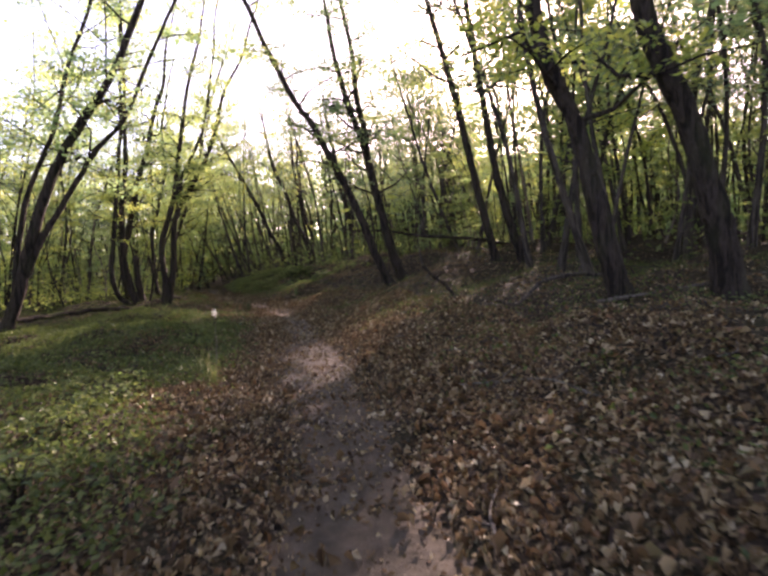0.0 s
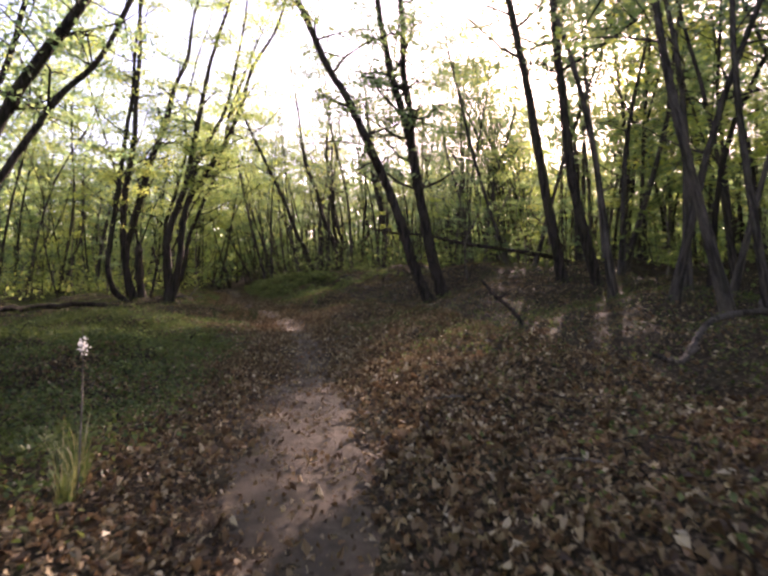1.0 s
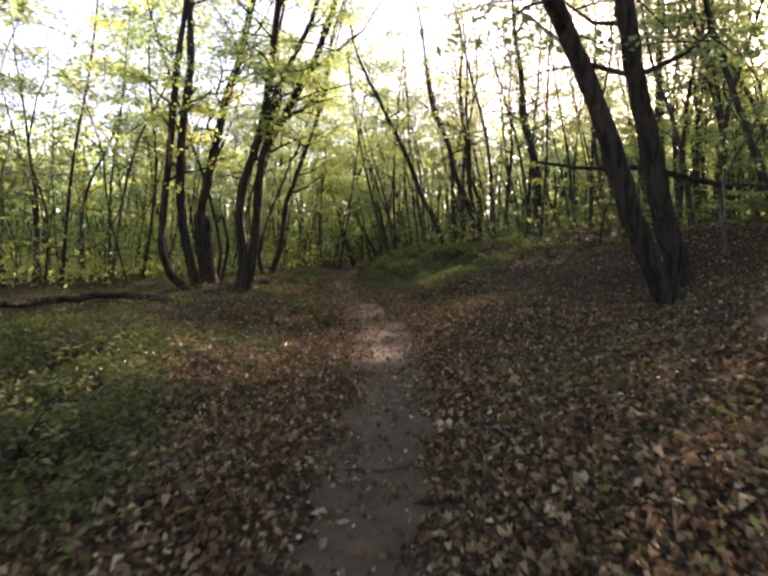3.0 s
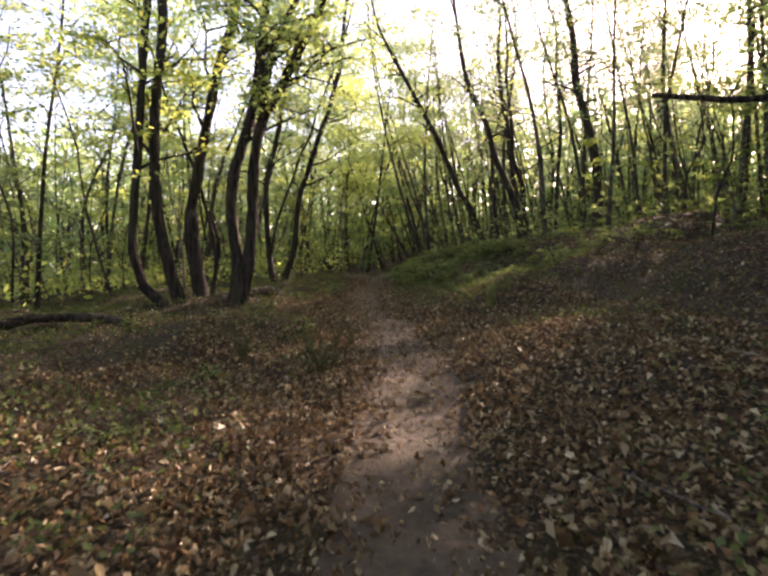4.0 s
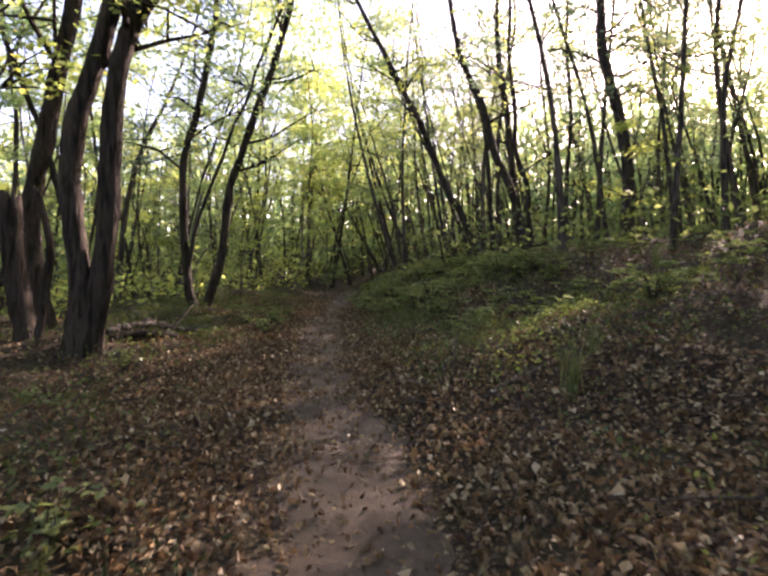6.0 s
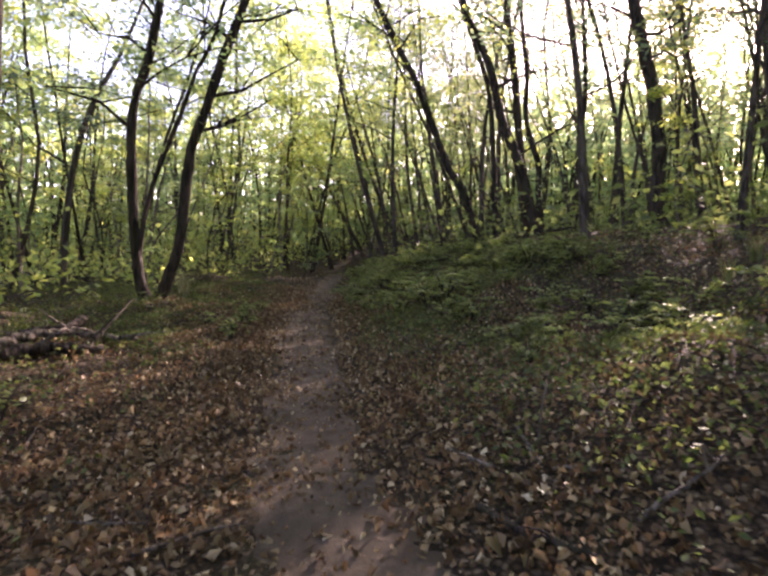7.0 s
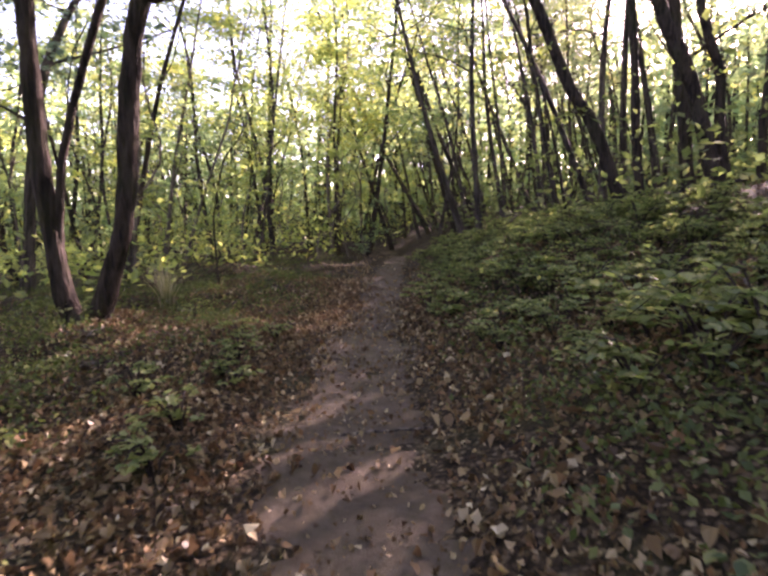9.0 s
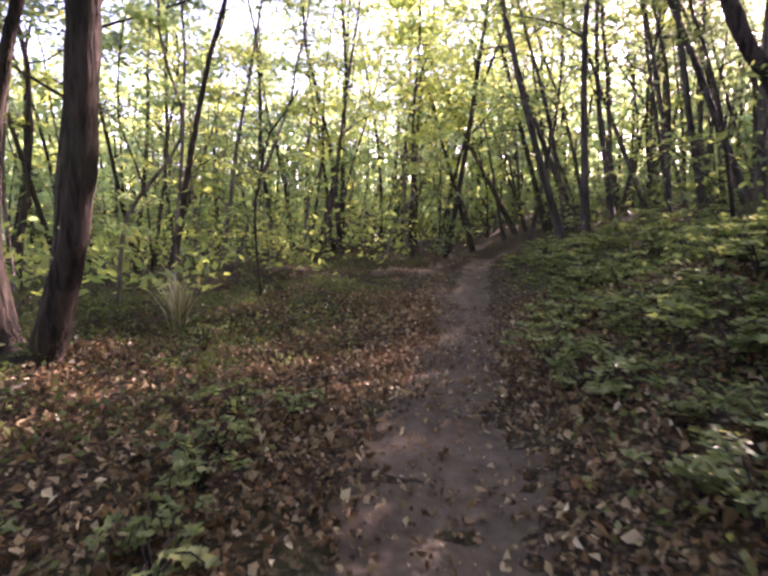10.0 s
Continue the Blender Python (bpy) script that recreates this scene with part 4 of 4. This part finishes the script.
# ---- dead wood ----
def branch_thing(name, label, pts, r0, r1, on_ground=True, twigs=3, seed=0, mat=DEADWOOD, category="branch", lift=0.0):
    rng = np.random.default_rng(seed)
    p = [np.array(q, float) for q in pts]
    if on_ground:
        p = [np.array([q[0], q[1], gz(q[0], q[1]) + r0 * 0.6 + (0.024 if r0 < 0.04 and name != "stick" else 0) + (q[2] if len(q) > 2 else 0) + lift]) for q in p]
    base = p[0].copy()
    c = curve(p, 6 * len(p)) - base
    c[1:-1] += rng.normal(0, r0 * 0.25, c[1:-1].shape)
    root = tagged(new(name), label, category)
    root.location = base
    vs, fs = tubes([(c, np.linspace(r0, r1, len(c)))], 9, 0.06, seed)
    stem = piece("stem", mesh_of(name, vs, fs, mat, True), root)
    for _ in range(twigs):
        i = rng.integers(len(c) // 4, len(c) - 1)
        d = rng.normal(0, 1, 3) * [1, 1, 0.4]
        d[2] = abs(d[2])
        d *= r0 * rng.uniform(6, 14) / np.linalg.norm(d)
        vs, fs = tubes([(np.array([c[i], c[i] + d * 0.5 + rng.normal(0, 0.02, 3), c[i] + d]), np.array([r1 * 0.7 + 0.002, r1 * 0.45 + 0.002, 0.002]))], 5)
        piece("twig", mesh_of("twig", vs, fs, mat, True), stem)
    return root


branch_thing("fallen_tree", "long bare dead trunk leaning across the trees of the bank", [(-1.7, 20.75, 3.1), (-0.8, 20.85, 2.98), (0.15, 20.95, 2.97), (1.4, 21.75, 2.8), (2.6, 22.4, 2.74), (4.6, 23.5, max(2.6, gz(4.6, 23.5) + 0.15)), (6.4, 24.6, gz(6.4, 24.6) + 0.12), (9.0, 26.0, gz(9.0, 26.0) + 0.08)], 0.028, 0.1, False, 7, 1, BARK, "dead tree")
branch_thing("fallen_log", "dark fallen log lying on the low green floor", [(-9.95, 20.9), (-11.2, 20.6, 0.05), (-12.6, 18.6, 0.1), (-13.0, 16.0, 0.08), (-13.4, 13.5)], 0.075, 0.11, True, 2, 2, BARK, "log", 0.06)
branch_thing("fallen_log", "mossy rotting log beside the trail", [(-12.6, 28.1), (-11.9, 26.9), (-11.7, 25.9), (-11.9, 24.8)], 0.09, 0.07, True, 3, 3, BARK, "log")
branch_thing("fallen_branch", "bent grey dead branch lying on the bank", [(1.7, 7.8, 0.46), (2.05, 8.1, 0.4), (2.4, 8.55, 0.48), (2.75, 8.9, 0.48), (3.6, 9.5, 0.28), (4.9, 10.5, 0.02)], 0.02, 0.04, True, 3, 4, BARK_GREY)
branch_thing("fallen_branch", "crooked dead stick standing from the leaf litter", [(1.75, 12.9, 0.0), (1.55, 12.95, 0.3), (1.28, 13.0, 0.58), (1.0, 13.05, 0.9)], 0.045, 0.025, True, 3, 5, BARK)
branch_thing("fallen_branch", "long thin pale branch on the leafy bank", [(0.75, 5.4), (1.15, 5.1, 0.02), (1.45, 4.6, 0.02), (1.7, 4.1)], 0.014, 0.008, True, 2, 6)
branch_thing("fallen_branch", "grey branch lying among leaves on the bank", [(3.1, 7.6), (3.9, 7.9, 0.05), (5.2, 8.1, 0.08), (6.3, 8.5)], 0.03, 0.018, True, 4, 7)
branch_thing("fallen_branch", "pale thin dead branch on leaf litter by the trail", [(-4.72, 23.62), (-4.6, 23.71, 0.02), (-4.44, 23.82, 0.03), (-4.25, 24.02, 0.02)], 0.013, 0.008, True, 2, 8)
branch_thing("fallen_branch", "dark crooked dead branch on leaf litter by the trail", [(-5.47, 23.78), (-5.24, 23.52, 0.01), (-5.11, 23.47, 0.01), (-4.9, 23.38)], 0.02, 0.015, True, 3, 9, BARK)
branch_thing("fallen_branch", "short pale stick on leaf litter by the trail", [(-5.3, 24.55), (-5.23, 24.32, 0.02), (-5.14, 24.08)], 0.012, 0.01, True, 1, 46)
branch_thing("fallen_branch", "thin stick lying on leaf litter by the trail", [(-5.08, 24.05), (-4.96, 24.0, 0.01), (-4.84, 23.96)], 0.009, 0.006, True, 1, 47)
branch_thing("standing_twig", "thin pale twig standing upright in the leaf litter", [(-5.16, 24.39, -0.05), (-5.15, 24.39, 0.15), (-5.13, 24.4, 0.33)], 0.009, 0.006, True, 1, 48)
branch_thing("fallen_branch", "pale dead branch on the bank beyond the shrubs", [(-3.75, 27.7), (-3.4, 27.85, 0.03), (-3.1, 28.0)], 0.016, 0.01, True, 2, 49)
branch_thing("fallen_branch", "thin dark stick on fallen leaves", [(-6.9, 22.9), (-6.75, 23.15, 0.01), (-6.6, 23.4)], 0.012, 0.006, True, 1, 10)
for i, (a, b) in enumerate([((-0.85, 5.05), (-0.35, 4.85)), ((-1.05, 5.9), (-0.45, 5.75)), ((-1.8, 9.75), (-1.6, 9.7)), ((-1.5, 9.66), (-1.05, 9.7)), ((-1.85, 10.15), (-1.4, 10.25)),
                            ((-8.35, 27.25), (-7.75, 27.45)), ((-9.9, 31.4), (-9.4, 31.7)), ((-8.9, 28.8), (-8.35, 29.1))]):
    branch_thing("stick", "small dark stick lying on the trodden trail", [a, ((a[0] + b[0]) / 2, (a[1] + b[1]) / 2 + 0.03, 0.01), b], 0.013, 0.008, True, 1, 20 + i, category="stick")

twig_rng = np.random.default_rng(88)
for i in range(46):
    y = twig_rng.uniform(2.5, 32)
    x = float(trail_x(y)) + twig_rng.choice([-1, 1]) * twig_rng.uniform(0.55, 3.2)
    a, L = twig_rng.uniform(0, 3.14), twig_rng.uniform(0.18, 0.75)
    dx, dy = math.cos(a) * L / 2, math.sin(a) * L / 2
    branch_thing("twig", "small dry twig lying among the fallen leaves", [(x - dx, y - dy, 0.02), (x + twig_rng.normal(0, 0.04), y + twig_rng.normal(0, 0.04), 0.03), (x + dx, y + dy, 0.02)],
                 0.004 + 0.012 * L, 0.004, True, 2, 200 + i, DEADWOOD if i % 3 else BARK, "twig")["group"] = "twigs in the leaf litter"

branch_thing("fallen_branch", "forked dead branch lying at the foot of a clump", [(-10.6, 25.1, 0.02), (-10.55, 25.55, 0.1), (-10.3, 25.95, 0.06), (-10.05, 26.5, 0.12)], 0.06, 0.03, True, 5, 41)
branch_thing("fallen_branch", "short dead log lying at the foot of a clump", [(-10.35, 24.9, 0.0), (-10.15, 25.3, 0.05), (-9.85, 25.75, 0.0)], 0.07, 0.05, True, 2, 42, BARK)
branch_thing("fallen_branch", "pale broken stick among leaves by a forked tree", [(-12.04, 29.47), (-12.1, 29.6, 0.02), (-12.17, 29.77)], 0.02, 0.012, True, 1, 43)
branch_thing("fallen_branch", "pale broken stick on leaf litter by a forked tree", [(-11.52, 28.99), (-11.48, 29.05, 0.01), (-11.44, 29.11)], 0.016, 0.012, True, 1, 44)


branch_thing("fallen_branch", "thin dark dead branch lying along the crest of the bank", [(-7.5, 36.3, 0.1), (-6.4, 35.9, 0.16), (-5.6, 35.4, 0.12), (-4.5, 34.6, 0.16)], 0.02, 0.035, True, 4, 45, BARK)


# ---- broken stems in the clump ----
def broken_stem(name, label, pts, r0, r1, seed):
    rng = np.random.default_rng(seed)
    p = [np.array(q, float) for q in pts]
    g = gz(p[0][0], p[0][1])
    p[0][2] = g
    base = p[0].copy()
    c = curve([p[0] - [0, 0, 0.25]] + p, 22) - base
    run = np.linspace(0, 1, 22)
    rad = np.interp(run, [0, 1], [r0, r1]) * (1 + 0.5 * np.exp(-run * 9)) * (1 + 0.05 * np.sin(run * 17 + seed))
    root = tagged(new(name), label, "tree stump")
    root.location = base
    vs, fs = tubes([(c, rad)], 12, 0.06, seed)
    vs[-12:, 2] += rng.uniform(-0.1, 0.14, 12) * r1 / 0.13
    stem = piece("trunk", mesh_of("trunk", vs, fs, BARK, True), root)
    for i in range(7):
        a = rng.uniform(0, 6.283)
        o = np.array([math.cos(a), math.sin(a), 0]) * r1 * rng.uniform(0.3, 0.8)
        vs, fs = tubes([(np.array([c[-2] + o, c[-1] + o + [0, 0, 0.05], c[-1] + o * 1.1 + [0, 0, r1 * rng.uniform(0.7, 1.7)]]), np.array([r1 * 0.3, r1 * 0.22, 0.004]))], 4)
        piece("splinter", mesh_of("splinter", vs, fs, DEADWOOD), stem, "pale torn wood splinter")


broken_stem("broken_stump", "tall broken stump with a splintered top in a clump", [(-11.4, 24.44, 0), (-11.5, 24.4, 0.98), (-11.56, 24.37, 1.65), (-11.57, 24.36, 2.25)], 0.165, 0.14, 61)
broken_stem("dead_stem", "thin crooked dead stem snapped off in a clump", [(-10.94, 24.27, 0), (-10.84, 24.31, 1.0), (-10.78, 24.34, 1.6), (-10.88, 24.3, 2.1), (-10.95, 24.27, 2.35)], 0.055, 0.05, 62)

# dry stalk with a white head
stalk = tagged(new("dry_stalk"), "thin dry stalk with a white fluffy seed head", "plant")
stalk.location = (-2.14, 6.5, gz(-2.14, 6.5))
top = 0.95 - gz(-2.14, 6.5)
vs, fs = tubes([(curve([(0, 0, -0.05), (0.01, 0, top * 0.5), (0, 0.01, top), (-0.01, 0.01, top + 0.12)], 8), np.linspace(0.006, 0.002, 8))], 6)
piece("stem", mesh_of("stem", vs, fs, BARK_PALE, True), stalk)
rr = np.random.default_rng(3)
vs, fs = leaves(np.array([0, 0.01, top]) + rr.normal(0, 1, (60, 3)) * [0.013, 0.013, 0.024], 0.022, rr, 0.1)
piece("seed_head", mesh_of("seed_head", vs, fs, WHITE), stalk, "white fluffy seed head")
